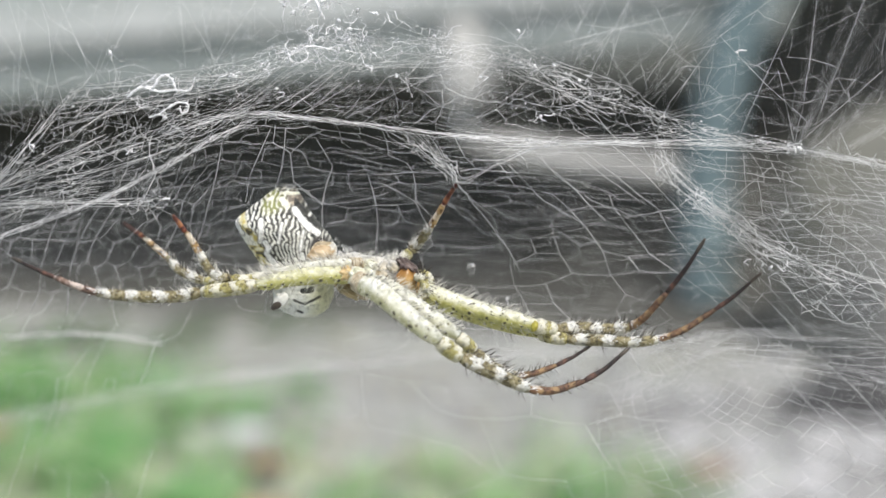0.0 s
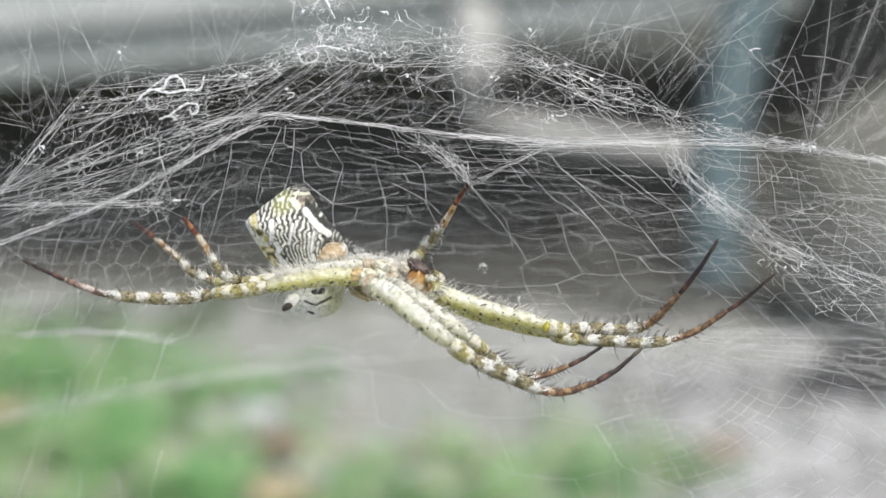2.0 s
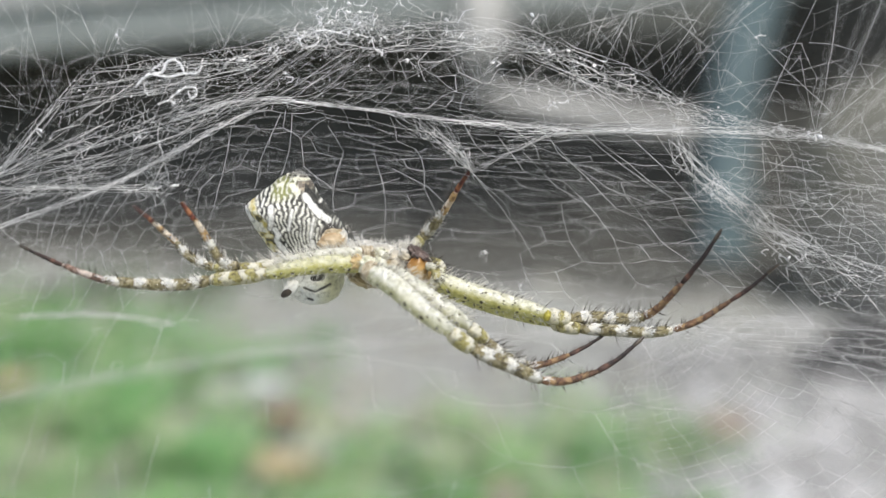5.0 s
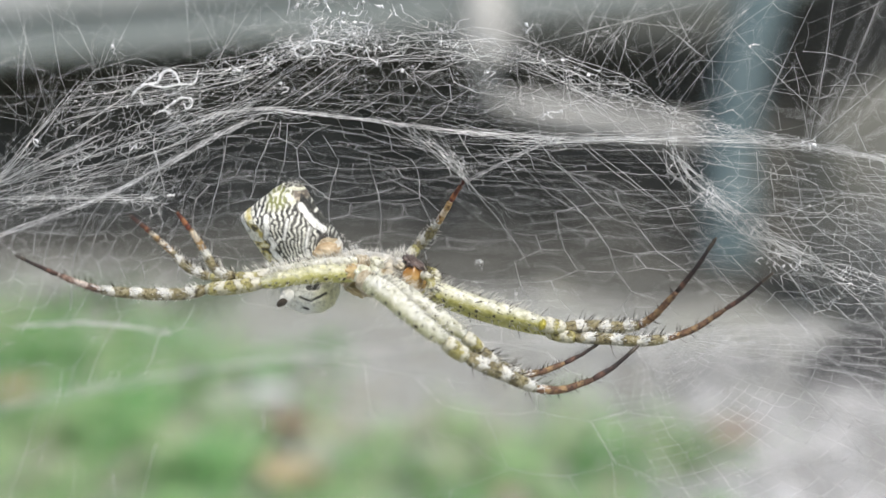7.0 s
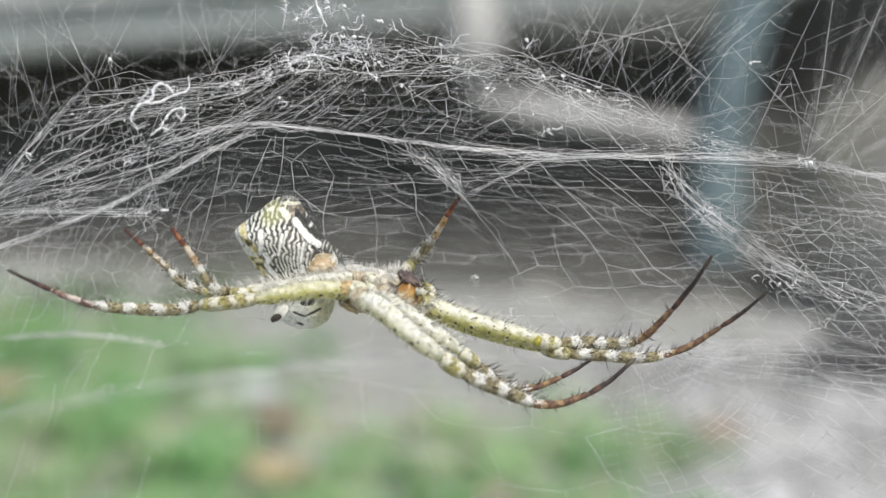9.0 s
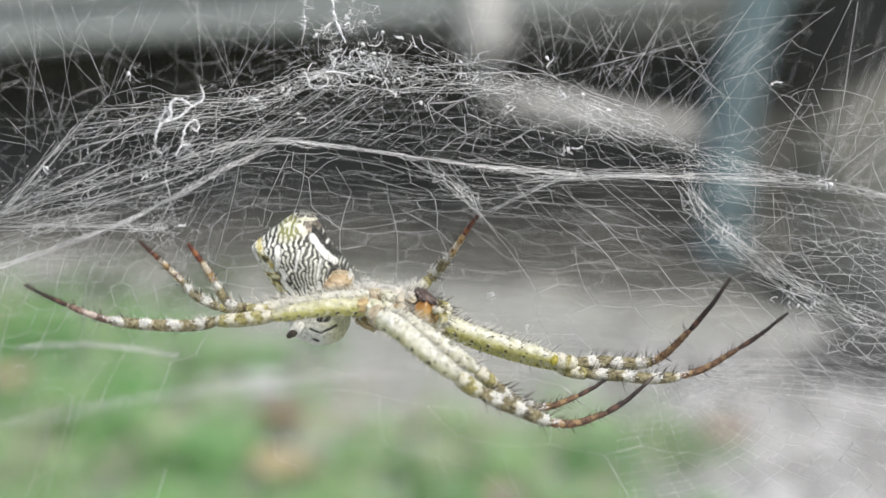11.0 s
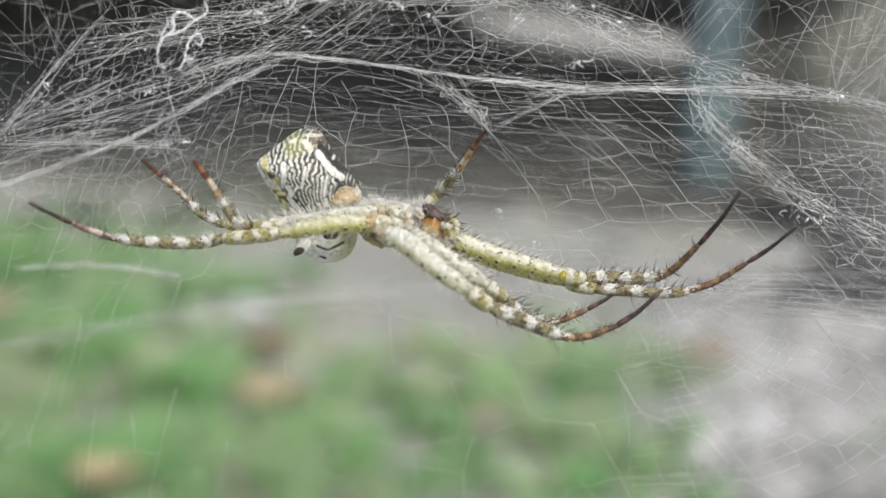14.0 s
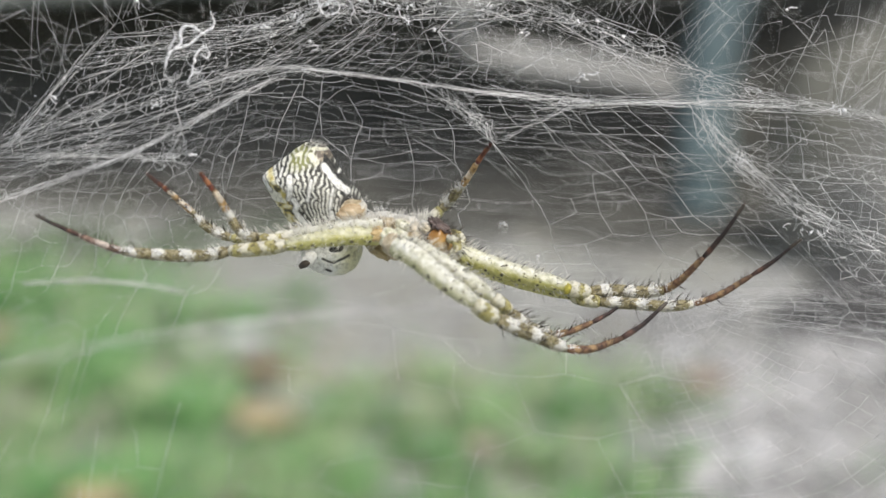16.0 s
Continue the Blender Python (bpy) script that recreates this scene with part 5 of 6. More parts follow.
def bristles(parent, line, radii, count, lo, hi, material, seed, name="bristles", thick=0.022):
    """Stiff hairs standing off a segment, leaning to its tip."""
    g = random.Random(seed)
    s = Strands()
    n = len(line)
    for _ in range(count):
        f = g.uniform(0.02, 0.98) * (n - 1)
        i = int(f)
        p = line[i].lerp(line[min(i + 1, n - 1)], f - i)
        d = (line[min(i + 1, n - 1)] - line[max(i - 1, 0)]).normalized()
        out = Vector((g.gauss(0, 1), g.gauss(0, 1), g.gauss(0.75, 1)))
        out = (out - out.dot(d) * d).normalized()
        h = g.uniform(lo, hi)
        a = p + out * radii[i] * 0.9
        dir_ = (out + d * g.uniform(0.2, 0.8)).normalized()
        s.add([a, a + dir_ * h * 0.55, a + (dir_ * h) + d * 0.12 * h], thick, 3, r_end=0.004)
    return s.make(name, material, parent)


def segment(name, pts, r0, r1, material, parent, bulge=0.12, n=14, label="", ends=True, rings=0):
    s = Strands()
    if rings:
        n = 10 * rings
    line = spline(pts, n)
    radii = []
    for i in range(n + 1):
        t = i / n
        k = r0 + (r1 - r0) * t + bulge * r0 * math.sin(math.pi * t)
        if ends:
            k *= min(1, 0.72 + 2.6 * min(t, 1 - t))
        if rings:
            k *= 0.90 + 0.14 * abs(math.sin(math.pi * rings * t)) ** 0.6
        radii.append(k)
    s.add(line, r0, 20, radii=radii)
    # uneven skin
    s.v = [v + (0.026 * noise.noise_vector(v / MM * 1.7) + 0.010 * noise.noise_vector(v / MM * 5.5)) * MM for v in s.v]
    return s.make(name, material, parent, label, uv=True), line, radii


def scale_tufts(parent, line, radii, period, share, shift, seed):
    """Chalk-white flattened hairs in ragged patches along a segment's upper flank."""
    g = random.Random(seed)
    s, run = Strands(), 0.0
    for i in range(len(line) - 1):
        step = (line[i + 1] - line[i]).length
        d = (line[i + 1] - line[i]).normalized()
        for _ in range(int(step * 80)):
            f = g.random()
            ph = ((run + f * step + shift) / period + g.gauss(0, 0.05)) % 1
            if ph > share:
                continue
            out = Vector((g.gauss(0, 0.5), g.gauss(-0.55, 0.7), g.gauss(0.75, 0.45)))
            out = (out - out.dot(d) * d).normalized()
            p = line[i].lerp(line[i + 1], f) + out * radii[i] * 0.97
            h = g.uniform(0.08, 0.20)
            s.add([p, p + d * h * 0.6 + out * h * 0.20, p + d * h + out * h * g.uniform(0.15, 0.5)], 0.030, 4, radii=[0.018, 0.027, 0.007])
        run += step
    if s.v:
        s.make("scale_tuft", CHALK, parent, "chalk-white scales")["kind"] = "stuff"


def leg(fem, pat, tib, met, tar, w, seed, red=False, label="", foot=None, shag=1.0, skin=None):
    """A leg from hip to claw: femur with hip, kneecap, shin, two foot segments, bristles. w: femur's half width."""
    foot = foot or META
    body, l1, r1 = segment("leg", fem, w * 1.05, w * 0.82, skin or FEMUR, spider, 0.10, 48, label)
    d = (Vector(fem[1]) - Vector(fem[0])).normalized()
    o = Vector(fem[0])
    segment("trochanter", [o - 0.35 * d, o + 0.05 * d, o + 0.4 * d], w * 0.98, w * 1.08, PALE_TAN, body, 0.06, 8, rings=3)
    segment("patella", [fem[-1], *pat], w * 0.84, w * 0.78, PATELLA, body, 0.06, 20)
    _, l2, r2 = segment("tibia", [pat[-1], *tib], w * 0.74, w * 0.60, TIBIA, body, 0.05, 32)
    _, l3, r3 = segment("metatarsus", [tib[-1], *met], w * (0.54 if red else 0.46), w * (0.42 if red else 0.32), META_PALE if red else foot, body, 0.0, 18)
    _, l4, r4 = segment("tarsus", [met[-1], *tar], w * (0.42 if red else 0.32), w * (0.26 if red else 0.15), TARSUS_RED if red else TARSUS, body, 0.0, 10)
    segment("claw", [l4[-3], l4[-1], l4[-1] + (l4[-1] - l4[-2]) * 0.6], w * 0.24, w * 0.05, SPINE, body, 0.1, 6)
    scale_tufts(body, l2, r2, 1.55, 0.34, 0.95, seed + 7)
    scale_tufts(body, l3[:7], r3, 2.4, 0.16, 0.0, seed + 8)
    bristles(body, l1, r1, 320, 0.25, 0.72, HAIR, seed, "hairs", 0.018)
    bristles(body, l1, r1, int(52 * shag), 0.28 * shag, 0.72 * shag, SPINE, seed + 1, "bristles", 0.026)
    bristles(body, l2, r2, int(42 * shag), 0.30 * shag, 1.0 * shag, SPINE, seed + 2, "bristles", 0.028)
    bristles(body, l2, r2, 80, 0.20, 0.45, HAIR, seed + 3, "hairs", 0.018)
    bristles(body, l3, r3, 46, 0.20, 0.60, SPINE, seed + 4, "bristles", 0.020)
    bristles(body, l4, r4, 40, 0.10, 0.28, SPINE, seed + 5, "bristles", 0.014)
    return body


# left side, in front, pointing away from the head
leg([(-4.36, -1.24, -1.25), (-7.11, -1.83, -1.19), (-9.94, -2.11, -1.62)], [(-11.56, -1.96, -1.88), (-13.14, -1.68, -2.07)], [(-14.50, -1.63, -2.34), (-16.69, -1.83, -2.30), (-18.93, -2.19, -2.03)],
    [(-19.96, -2.51, -1.57), (-21.12, -2.72, -1.02)], [(-22.12, -2.93, -0.47), (-23.20, -3.03, 0.09)], 0.48, 100, label="long hind leg with white and brown rings", foot=META_MID, shag=0.62, skin=FEMUR_YELLOW)
leg([(-4.75, 0.82, -1.12), (-8.04, 0.77, -1.37), (-11.34, 0.69, -1.83)], [(-12.36, 0.88, -1.93), (-13.48, 1.18, -1.93)], [(-14.44, 1.73, -1.70), (-15.24, 2.11, -1.29), (-15.91, 2.52, -0.68)],
    [(-16.72, 3.22, -0.19), (-17.59, 4.11, 0.29)], [(-18.52, 5.58, 0.54), (-19.64, 7.46, 0.83)], 0.38, 120, True, shag=0.7, skin=FEMUR_PALE)
leg([(-4.32, -0.63, -0.71), (-7.19, -1.07, -0.89), (-9.58, -1.25, -1.31)], [(-10.51, -1.48, -1.46), (-11.47, -1.46, -1.40)], [(-12.23, -1.63, -1.17), (-12.72, -1.65, -0.71), (-13.21, -1.60, 0.15)],
    [(-13.49, -1.70, 0.72), (-13.91, -1.69, 1.36)], [(-14.21, -1.72, 1.78), (-14.62, -1.62, 2.31)], 0.40, 140, True, shag=0.7, skin=FEMUR_PALE)
leg([(-3.12, 1.26, -1.47), (-2.48, 2.00, -1.34), (-1.90, 2.85, -1.09)], [(-1.60, 3.21, -0.81), (-1.29, 3.35, -0.56)], [(-0.92, 3.23, -0.12), (-0.47, 2.73, 0.51), (-0.07, 2.23, 1.13)],
    [(0.30, 1.74, 1.81), (0.69, 1.26, 2.55)], [(1.01, 0.76, 3.14), (1.45, 0.17, 3.87)], 0.41, 160, True, shag=0.7)
leg([(-1.63, 1.11, -2.35), (-0.13, 0.74, -2.71), (2.51, 0.39, -3.55), (6.08, 0.42, -4.54)], [(6.66, 0.58, -4.78), (7.35, 0.76, -4.89)], [(8.89, 1.16, -4.92), (10.59, 1.35, -5.04), (11.83, 1.17, -4.86)],
    [(12.59, 0.50, -4.08), (13.72, -0.24, -2.51)], [(14.69, -0.78, -0.97), (15.60, -0.91, 0.58)], 0.56, 180, label="stout foreleg with yellow-green femur")
leg([(-1.65, 2.14, -2.81), (0.54, 1.91, -3.55), (3.22, 1.46, -4.38), (6.38, 1.12, -5.19)], [(7.18, 0.68, -5.35), (7.99, 0.46, -5.43)], [(9.78, 0.26, -5.45), (11.73, 0.04, -5.53), (13.28, -0.13, -5.35)],
    [(14.74, -0.42, -4.67), (16.44, -0.62, -3.49)], [(17.62, -0.95, -2.49), (18.80, -1.25, -1.31)], 0.48, 200)
fore_leg = leg([(-4.07, -2.29, -1.49), (-2.92, -3.38, -1.90), (-1.36, -4.19, -3.05), (0.34, -4.43, -4.38)], [(0.96, -4.32, -4.92), (1.58, -4.19, -5.34)], [(2.67, -4.09, -5.94), (4.11, -3.72, -6.69), (5.40, -3.33, -7.39)],
    [(6.88, -2.77, -7.63), (8.71, -2.09, -7.23)], [(10.06, -1.47, -6.61), (11.37, -0.99, -5.60)], 0.57, 220, label="stout foreleg bent below the body", skin=FEMUR_PALE)
second_leg = leg([(-3.33, -1.29, -1.56), (-2.03, -2.20, -2.09), (-0.13, -2.82, -3.31), (1.45, -3.01, -4.42)], [(1.93, -2.90, -4.91), (2.34, -2.77, -5.33)], [(3.06, -2.49, -6.06), (3.97, -2.19, -6.67), (4.87, -1.85, -7.03)],
    [(5.88, -1.24, -7.01), (7.24, -0.57, -6.69)], [(8.27, -0.10, -6.31), (9.35, 0.41, -5.76)], 0.48, 240, skin=FEMUR_PALE)


def labyrinth(nx, nz, step, period, seed):
    """Wandering stripes that grow out of noise on a grid (a Swift-Hohenberg field), mostly upright."""
    g = np.random.RandomState(seed)
    k0 = 2 * math.pi / period
    kx, kz = np.meshgrid(2 * math.pi * np.fft.fftfreq(nx, step), 2 * math.pi * np.fft.fftfreq(nz, step), indexing="ij")
    k2 = (kx ** 2 + kz ** 2) / k0 ** 2
    grow = 0.5 - (k2 - 1) ** 2 - 0.22 * (kz / k0) ** 2
    field = 0.25 * g.standard_normal((nx, nz))
    for _ in range(32):
        field = np.fft.ifft2((np.fft.fft2(field) + 0.35 * np.fft.fft2(0.45 * field ** 2 - field ** 3)) / (1 - 0.35 * np.minimum(grow, 0.9))).real
    return field / field.std()


def abdomen_paint(x, z):
    """Colours of the abdomen's skin from the two coordinates across its face, in millimetres."""
    step, x0, z0, nx, nz = 0.034, -4.2, -5.0, 256, 288
    field = labyrinth(nx, nz, step, 0.242, 12)
    wx = x + 0.17 * np.array([noise.noise((a * 1.5, 3.1, b * 1.5)) for a, b in zip(x, z)])
    n1 = np.array([noise.noise((a * 1.1, 0.5, b * 1.1)) for a, b in zip(x, z)])
    n2 = np.array([noise.noise((a * 3.4, 5.5, b * 3.4)) for a, b in zip(x, z)])
    # the stripes fan out downwards and lean over towards the waist
    u = wx / (1 + 0.10 * (z - 1)) + 0.08 * np.sin(1.3 * z + 0.8 * x)
    i, j = np.clip(((u - x0) / step).astype(int), 0, nx - 1), np.clip(((z - z0) / step).astype(int), 0, nz - 1)
    white = np.clip(0.26 + 0.95 * (field[i, j] + 1.1 * n2), 0, 1)
    black, chalk = np.array((0.035, 0.034, 0.030)), np.array((0.82, 0.82, 0.73))

    def lay(colour, over, amount):
        return colour + (np.array(over) - colour) * np.clip(amount, 0, 1)[:, None]

    def stroke(points, half):
        d = np.full(len(x), 9.0)
        for (ax, az), (bx, bz) in zip(points, points[1:]):
            dx, dz = bx - ax, bz - az
            t = np.clip(((x - ax) * dx + (z - az) * dz) / (dx * dx + dz * dz), 0, 1)
            d = np.minimum(d, np.hypot(x - ax - t * dx, z - az - t * dz))
        return half * (1 + 0.35 * n2) - d

    colour = lay(np.tile(black, (len(x), 1)), chalk, white)
    # yellow flank with dark blotches
    flank = -((x + 2.87) * 0.80 + (z - 1.77) * 0.60) + 0.58 + 0.35 * n1
    blotch = lay(np.tile(np.array((0.60, 0.50, 0.14)), (len(x), 1)), (0.84, 0.80, 0.56), 4.0 * (n2 + 0.06))
    blotch = lay(blotch, (0.07, 0.06, 0.02), 5.0 * (-n2 - 0.13))
    colour = lay(colour, blotch, 5.0 * flank)
    colour = lay(colour, (0.86, 0.85, 0.74), 9.0 * (flank - 0.40 + 0.15 * n2) * (z > 0.6))
    # olive crown
    crown = 0.95 + 0.4 * n1 - np.hypot(x + 0.95, 1.1 * (z - 3.15))
    colour = lay(colour, (0.33, 0.35, 0.12), 0.8 * np.clip(3.0 * crown, 0, 1) * (0.35 + 0.65 * (1 - white)))
    tan = 0.60 + 0.25 * n1 - np.hypot(0.9 * (x - 0.55), 1.2 * (z - 3.35))
    colour = lay(colour, np.where((n2 > 0.05)[:, None], (0.40, 0.34, 0.25), (0.16, 0.13, 0.10)), 4.0 * tan)
    # dark flank towards the waist, with pale dots
    dusk = 0.30 + 0.15 * n1 - np.abs((x - 1.55) * 0.66 + (z - 2.05) * 0.75)
    colour = lay(colour, black, 6.0 * dusk * (x > 0.4))
    ring = 0.72 + 0.15 * n1 - np.hypot(x - 1.95, z - 0.55)
    colour = lay(colour, (0.06, 0.055, 0.05), 4.0 * ring)
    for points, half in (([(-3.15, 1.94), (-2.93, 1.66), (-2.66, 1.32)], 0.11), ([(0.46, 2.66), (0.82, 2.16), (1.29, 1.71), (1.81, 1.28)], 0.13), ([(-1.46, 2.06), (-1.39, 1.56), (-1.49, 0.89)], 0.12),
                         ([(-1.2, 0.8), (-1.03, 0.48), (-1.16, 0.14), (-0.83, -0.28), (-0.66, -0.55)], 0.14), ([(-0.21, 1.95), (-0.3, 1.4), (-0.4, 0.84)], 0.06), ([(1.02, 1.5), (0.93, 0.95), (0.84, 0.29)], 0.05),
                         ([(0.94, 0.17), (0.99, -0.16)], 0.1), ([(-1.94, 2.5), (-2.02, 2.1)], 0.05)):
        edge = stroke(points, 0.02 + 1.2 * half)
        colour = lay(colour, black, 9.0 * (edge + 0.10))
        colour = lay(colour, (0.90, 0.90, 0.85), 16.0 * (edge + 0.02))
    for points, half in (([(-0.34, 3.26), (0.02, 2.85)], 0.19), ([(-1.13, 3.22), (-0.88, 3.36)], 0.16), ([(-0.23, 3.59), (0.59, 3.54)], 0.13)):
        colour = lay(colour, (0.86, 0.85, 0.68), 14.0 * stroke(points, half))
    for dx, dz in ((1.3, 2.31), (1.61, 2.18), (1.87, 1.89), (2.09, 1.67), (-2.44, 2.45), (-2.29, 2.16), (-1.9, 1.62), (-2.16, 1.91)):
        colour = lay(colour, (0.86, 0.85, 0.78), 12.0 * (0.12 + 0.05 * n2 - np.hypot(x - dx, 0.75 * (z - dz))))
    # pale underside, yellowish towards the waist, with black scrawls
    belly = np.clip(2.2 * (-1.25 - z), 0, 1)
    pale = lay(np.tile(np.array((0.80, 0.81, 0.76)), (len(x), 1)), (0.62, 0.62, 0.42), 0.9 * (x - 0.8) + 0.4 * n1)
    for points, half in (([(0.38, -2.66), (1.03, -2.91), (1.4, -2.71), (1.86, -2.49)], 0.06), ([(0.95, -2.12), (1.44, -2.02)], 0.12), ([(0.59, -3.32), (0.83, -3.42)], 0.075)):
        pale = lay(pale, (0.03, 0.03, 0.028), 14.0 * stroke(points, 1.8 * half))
    return colour + (pale - colour) * belly[:, None]


def abdomen():
    """Lofted bag between two flanks: shouldered, flat-topped, with a drawn-in pale underside."""
    rows = [((-9.25, 2.83, 3.42), (-8.10, 2.81, 3.32)), ((-9.80, 2.77, 3.10), (-7.74, 2.72, 2.85)), ((-10.66, 2.66, 2.43), (-7.38, 2.61, 2.20)), ((-11.46, 2.54, 1.78), (-6.94, 2.52, 1.60)),
            ((-11.72, 2.47, 1.40), (-6.50, 2.42, 1.07)), ((-11.32, 2.43, 0.53), (-6.04, 2.41, 0.43)), ((-10.62, 2.35, -0.52), (-5.78, 2.37, -0.38)), ((-10.00, 2.29, -1.40), (-5.86, 2.32, -1.26)),
            ((-9.64, 2.22, -2.41), (-5.93, 2.24, -2.28)), ((-9.45, 2.17, -3.26), (-5.97, 2.20, -3.09)), ((-8.98, 2.06, -3.86), (-6.28, 2.08, -3.76)), ((-8.30, 2.00, -4.22), (-6.82, 2.01, -4.16))]
    o = Vector((-8.55, 2.47, -0.40))
    count, sides, verts, faces = 230, 260, [], []
    ls, rs = spline([Vector(r[0]) - o for r in rows], count), spline([Vector(r[1]) - o for r in rows], count)
    turn = [(math.cos(2 * math.pi * k / sides), math.sin(2 * math.pi * k / sides)) for k in range(sides)]
    for lft, rgt in zip(ls, rs):
        c, ax = (lft + rgt) / 2, (rgt - lft) / 2
        dep = Vector((0, 1, 0)) * ax.length * 0.80
        for ca, sa in turn:
            p = c + ax * ca + dep * sa
            p += (0.06 * noise.noise(p * 1.9) + 0.03 * noise.noise(p * 5.3)) * (p - c).normalized()
            verts.append(p * MM)
    for i in range(count):
        for k in range(sides):
            k2 = (k + 1) % sides
            faces.append((i * sides + k, (i + 1) * sides + k, (i + 1) * sides + k2, i * sides + k2))
    faces += [tuple(range(sides)), tuple(count * sides + k for k in range(sides))[::-1]]
    ob = link_mesh("abdomen", verts, faces, ABDOMEN, spider, "angular abdomen with black and white labyrinth pattern", centre=o * MM)
    at = np.array([(v.x, v.z) for v in verts]) / MM
    rgba = np.ones((len(verts), 4), dtype=np.float32)
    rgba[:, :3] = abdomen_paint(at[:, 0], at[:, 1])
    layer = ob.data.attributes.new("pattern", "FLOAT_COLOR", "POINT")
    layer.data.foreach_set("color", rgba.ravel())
    return ob


abdomen()


def blob(name, place, size, material, turn=(0, 0, 0), label="", rough=0.06, seed=0.0):
    bm = bmesh.new()
    bmesh.ops.create_icosphere(bm, subdivisions=4, radius=1)
    e = Euler([radians(a) for a in turn]).to_matrix()
    for q in bm.verts:
        k = 1 + rough * noise.noise(q.co * 2.3 + Vector((seed, seed, 0)))
        q.co = e @ Vector((q.co.x * size[0] * k, q.co.y * size[1] * k, q.co.z * size[2] * k)) * MM
    for f in bm.faces:
        f.smooth = True
    ob = part(name, bm, material, spider, label)
    ob.location = Vector(place) * MM
    return ob


blob("carapace", (-3.82, 0.80, -1.24), (2.0, 1.2, 0.85), SHIELD, (0, 12, 0), "grey carapace dusted with white hairs", 0.28, 1)
blob("pedicel", (-6.53, 0.64, -0.28), (0.80, 0.40, 0.48), TAN, (0, -12, 0), "tan waist", 0.22, 2)
blob("pedicel_rim", (-6.66, 0.96, -0.20), (0.98, 0.42, 0.60), PALE_TAN, (0, -16, 0), "pale brown rim of the waist", 0.2, 8)
blob("pedicel_collar", (-5.92, 0.87, -0.22), (0.30, 0.36, 0.55), SHIELD, (0, 12, 0), "", 0.3, 9)
blob("sternum", (-4.65, 0.22, -2.20), (1.25, 0.9, 0.5), PALE_TAN, (0, 22, 0), "", 0.2, 3)
blob("chelicera", (-1.55, -0.42, -1.75), (0.66, 0.55, 0.82), ORANGE, (0, 18, 0), "glossy amber jaw", 0.12, 4)
blob("chelicera", (-1.15, 0.44, -2.05), (0.52, 0.5, 0.82), ORANGE, (0, 18, 0), "glossy amber jaw", 0.12, 5)
blob("face", (-1.43, 0.03, -0.97), (0.78, 0.7, 0.34), MAROON, (0, 38, 0), "dark brown-grey face", 0.5, 6)
blob("eye_hump", (-2.22, 0.03, -0.97), (0.42, 0.5, 0.36), SHIELD, (0, 20, 0), "", 0.3, 7)
for k, (pl, sz, mt) in enumerate([
        ((-4.91, -1.52, -1.12), (0.50, 0.5, 0.46), AMBER_SKIN), ((-4.26, -1.75, -1.27), (0.56, 0.55, 0.58), FEMUR), ((-3.68, -1.97, -1.36), (0.50, 0.52, 0.60), FEMUR),
        ((-3.01, -1.28, -1.50), (0.55, 0.5, 0.5), PALE_TAN), ((-5.57, -0.35, -0.83), (0.6, 0.5, 0.42), PALE_TAN), ((-4.65, -0.53, -0.73), (0.5, 0.5, 0.42), PALE_TAN),
        ((-3.62, -0.56, -0.85), (0.45, 0.45, 0.40), FEMUR), ((-0.40, 0.58, -2.48), (0.5, 0.5, 0.62), FEMUR), ((-4.80, -0.52, -2.38), (0.7, 0.5, 0.26), PALE_TAN)]):
    blob("coxa", pl, sz, mt, (0, 25, 0), "", 0.3, 10 + k)
for seed, pts, r in ((300, [(-1.03, -0.85, -1.39), (-0.51, -1.09, -1.57), (-0.45, -1.33, -2.34), (-0.71, -1.42, -2.84)], 0.26), (320, [(-1.29, 0.96, -1.48), (-0.30, 1.13, -1.68), (0.03, 1.11, -2.35)], 0.28)):
    palp, ln, rd = segment("palp", pts, r, r * 0.7, PATELLA, spider, 0.15, 14, "short bristly feeler")
    bristles(palp, ln, rd, 60, 0.25, 0.7, SPINE, seed)
blob("knee", (6.00, 0.16, -4.56), (0.22, 0.30, 0.34), KNEE, (0, 16, 0), "bright yellow patch on the knee", 0.15, 31)
blob("spinneret", (-8.91, 1.13, -3.07), (0.58, 0.42, 0.44), CREAM, (0, -50, 0), "pale pointed spinneret", 0.2, 21)
blob("spinneret", (-9.19, 0.88, -3.36), (0.42, 0.25, 0.22), SPINE, (0, -35, 0), "black-tipped spinneret", 0.1, 20)


def body_hair(name, centre, size, count, lo, hi, material, seed, zmin=-0.2):
    g = random.Random(seed)
    s = Strands()
    for _ in range(count):
        d = Vector((g.gauss(0, 1), g.gauss(0, 1), g.gauss(0, 1))).normalized()
        if d.z < zmin:
            continue
        p = Vector(centre) + Vector((d.x * size[0], d.y * size[1], d.z * size[2])) * 0.96
        q = p + (d + Vector((g.gauss(0, 0.4), g.gauss(0, 0.4), g.gauss(0, 0.3)))).normalized() * g.uniform(lo, hi)
        s.add([p, q], 0.014, 3, r_end=0.004)
    return s.make(name, material, spider)


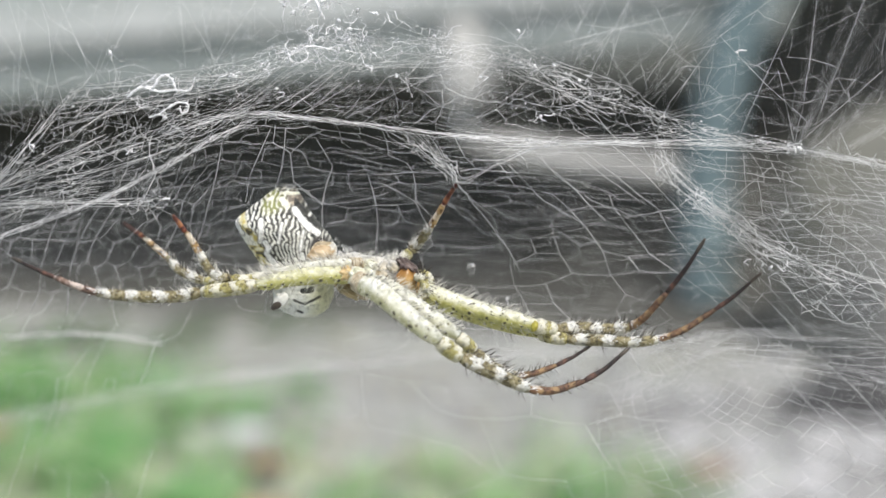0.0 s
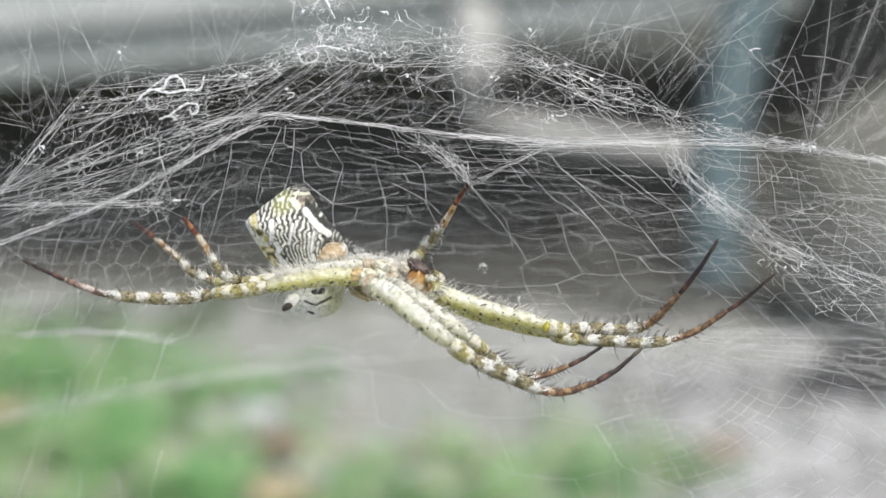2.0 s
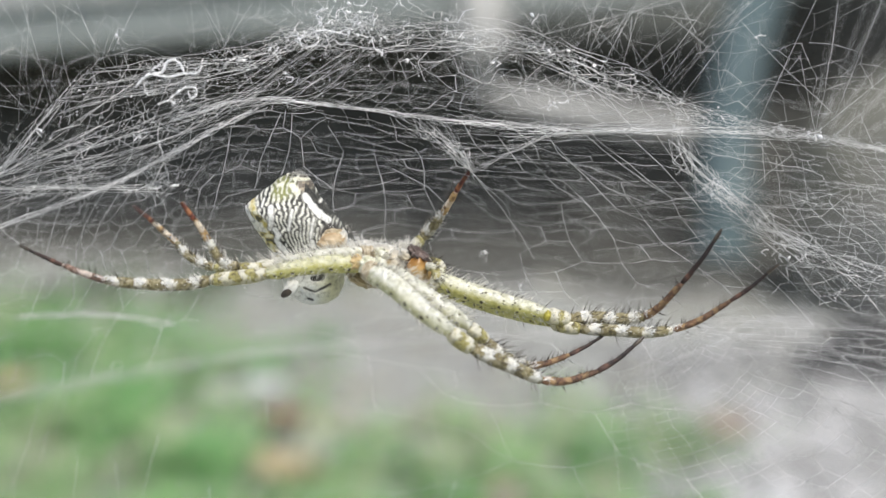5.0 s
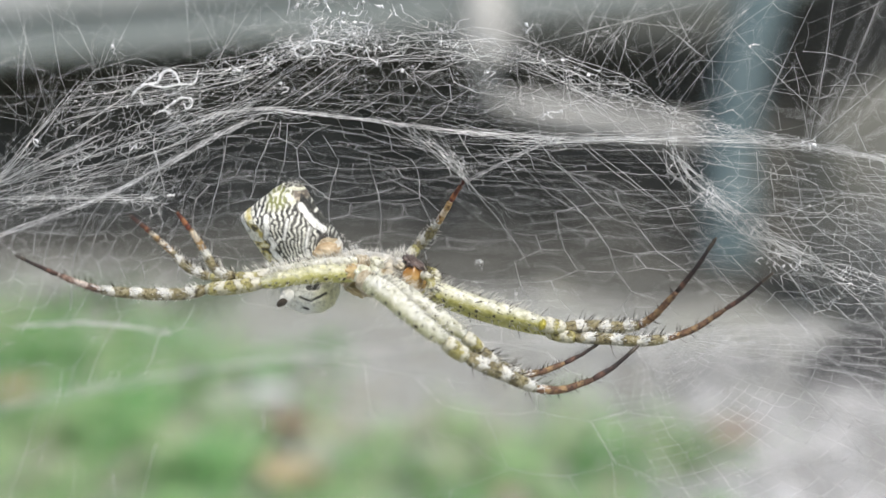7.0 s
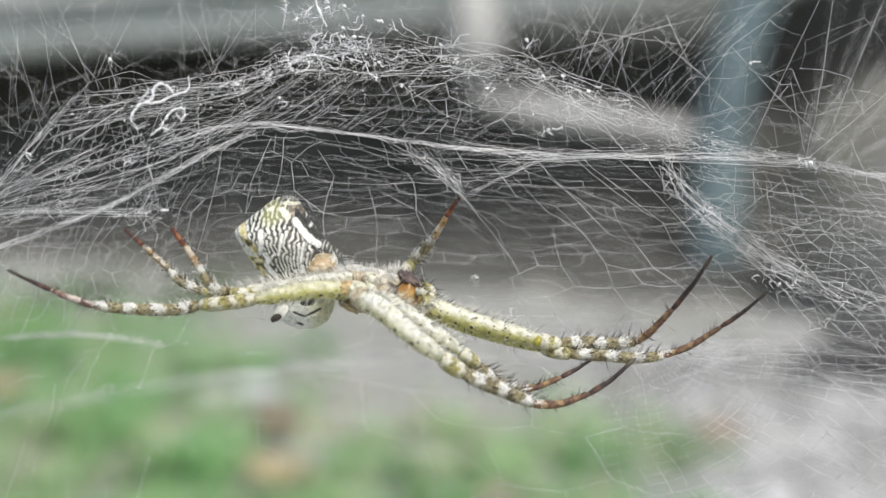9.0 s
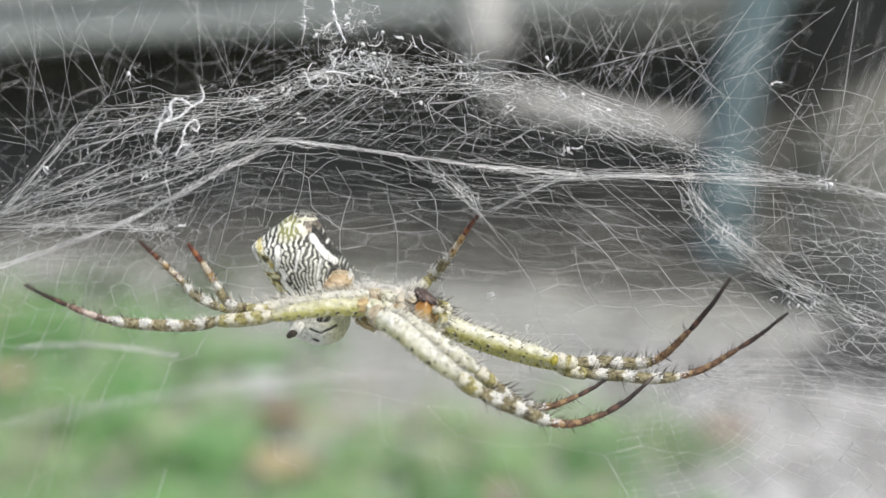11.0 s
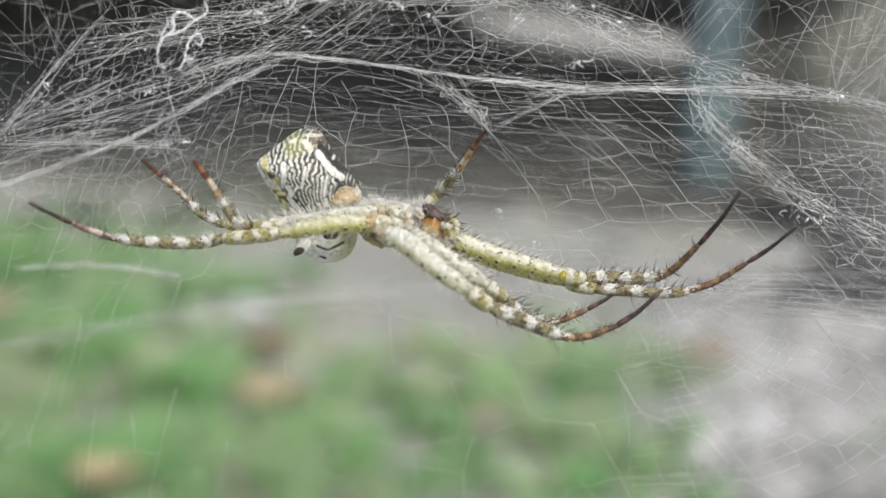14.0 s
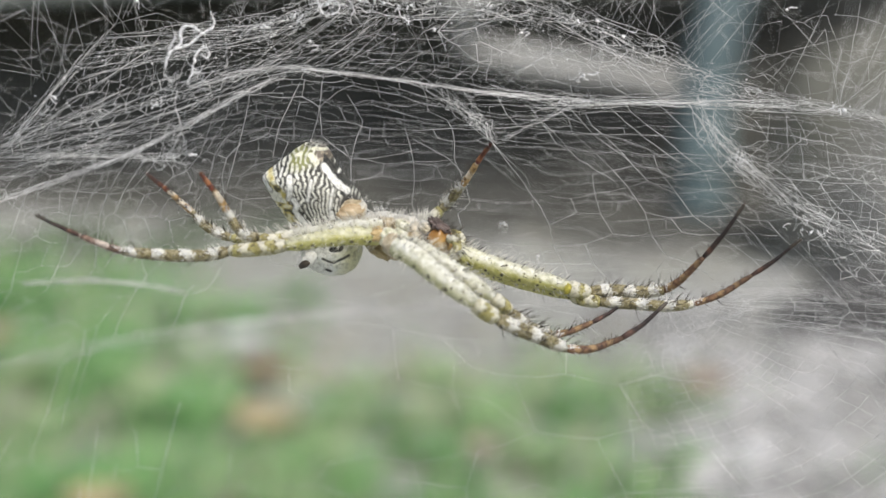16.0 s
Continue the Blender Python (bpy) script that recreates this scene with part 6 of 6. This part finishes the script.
body_hair("carapace_hair", (-3.92, 0.80, -1.24), (2.15, 1.25, 0.95), 620, 0.15, 0.5, HAIR, 51)
body_hair("face_bristles", (-1.37, 0.03, -0.97), (0.75, 0.7, 0.45), 80, 0.2, 0.6, SPINE, 52)
body_hair("crown_tuft", (-8.66, 2.50, 3.10), (0.62, 0.5, 0.32), 200, 0.12, 0.42, HAIR, 53, 0.4)
body_hair("crown_bristles", (-8.63, 2.38, 3.13), (0.6, 0.5, 0.35), 46, 0.10, 0.34, SPINE, 55, 0.3)
body_hair("shoulder_tuft", (-5.05, 0.2, -0.25), (0.40, 0.4, 0.22), 130, 0.12, 0.40, CHALK, 61)
body_hair("shoulder_tuft", (-3.75, 0.1, -0.55), (0.55, 0.4, 0.18), 130, 0.10, 0.34, CHALK, 62)
body_hair("shoulder_tuft", (-2.75, 0.0, -0.85), (0.40, 0.4, 0.22), 90, 0.10, 0.32, CHALK, 63)
body_hair("hip_hair", (-4.30, -1.03, -1.22), (1.7, 0.9, 0.7), 260, 0.12, 0.4, HAIR, 57)
body_hair("hip_bristles", (-4.30, -1.03, -1.22), (1.6, 0.9, 0.65), 70, 0.15, 0.4, SPINE, 58)
body_hair("pedicel_hair", (-6.08, 1.22, -0.01), (0.9, 0.7, 0.5), 60, 0.2, 0.4, HAIR, 54)


def motions():
    """The two shreds swing round as the web trembles; the crest and the dome shift a little; two legs are drawn up."""
    for ob, rows in ((curl_a, ((0, 6, -4), (1.5, 3, 0), (3, 1, 2), (5.5, 0, 0), (8, 2, 2), (8.5, -2, 5), (9, -14, 8), (9.5, -18, 10), (10, -24, 12), (12.5, -30, 14), (14, -27, 14), (16, -28, 15))),
                     (curl_b, ((0, 4, 0), (3, 2, 0), (5.5, 0, 0), (8, 3, 5), (8.5, 0, 10), (9, -16, 20), (9.5, -22, 28), (10, -28, 34), (12.5, -34, 40), (14, -32, 38), (16, -34, 40)))):
        at = ob.location.copy()
        walk(ob, [(t, Matrix.Translation(at) @ pose(0, 0, 0, 0, lean, turn)) for t, lean, turn in rows])
    # sideways shift in millimetres
    crest_shift = ((0, 0.08), (3, 0.05), (5.5, 0.0), (8.3, 0.0), (9, 0.20), (10, 0.22), (12.5, 0.26), (16, 0.28))
    dome_shift = ((0, 0.22), (3, 0.10), (5.5, 0.0), (8.3, 0.0), (9, 0.08), (10, 0.12), (12.5, 0.60), (16, 0.62))
    for ob in web.children:
        kind = ob.name.split(".")[0]
        if kind in ("dome_net", "inner_net", "crest_strand", "crest_net", "crest_rope", "crest_fan", "upper_net", "under_net", "haze_net", "loose_threads", "silk_beading"):
            rows = dome_shift if kind in ("dome_net", "inner_net") else crest_shift
            walk(ob, [(t, pose(dx * MM, 0, 0)) for t, dx in rows])
    for ob in scraps:
        at = ob.location.copy()
        walk(ob, [(t, Matrix.Translation(at) @ pose(dx * MM, 0, 0)) for t, dx in crest_shift])
    # degrees by which each leg is raised about its hip
    for ob, hip in ((fore_leg, Vector((-4.07, -2.29, -1.49)) * MM), (second_leg, Vector((-3.33, -1.29, -1.56)) * MM)):
        rows = ((0, 0.35), (3, 0.15), (7, 0.0), (8.5, -0.5), (9, -0.9), (10, -1.1), (12.5, -1.7), (16, -1.8))
        walk(ob, [(t, Matrix.Translation(hip) @ pose(0, 0, 0, 0, lift, 0) @ Matrix.Translation(-hip)) for t, lift in rows])


motions()
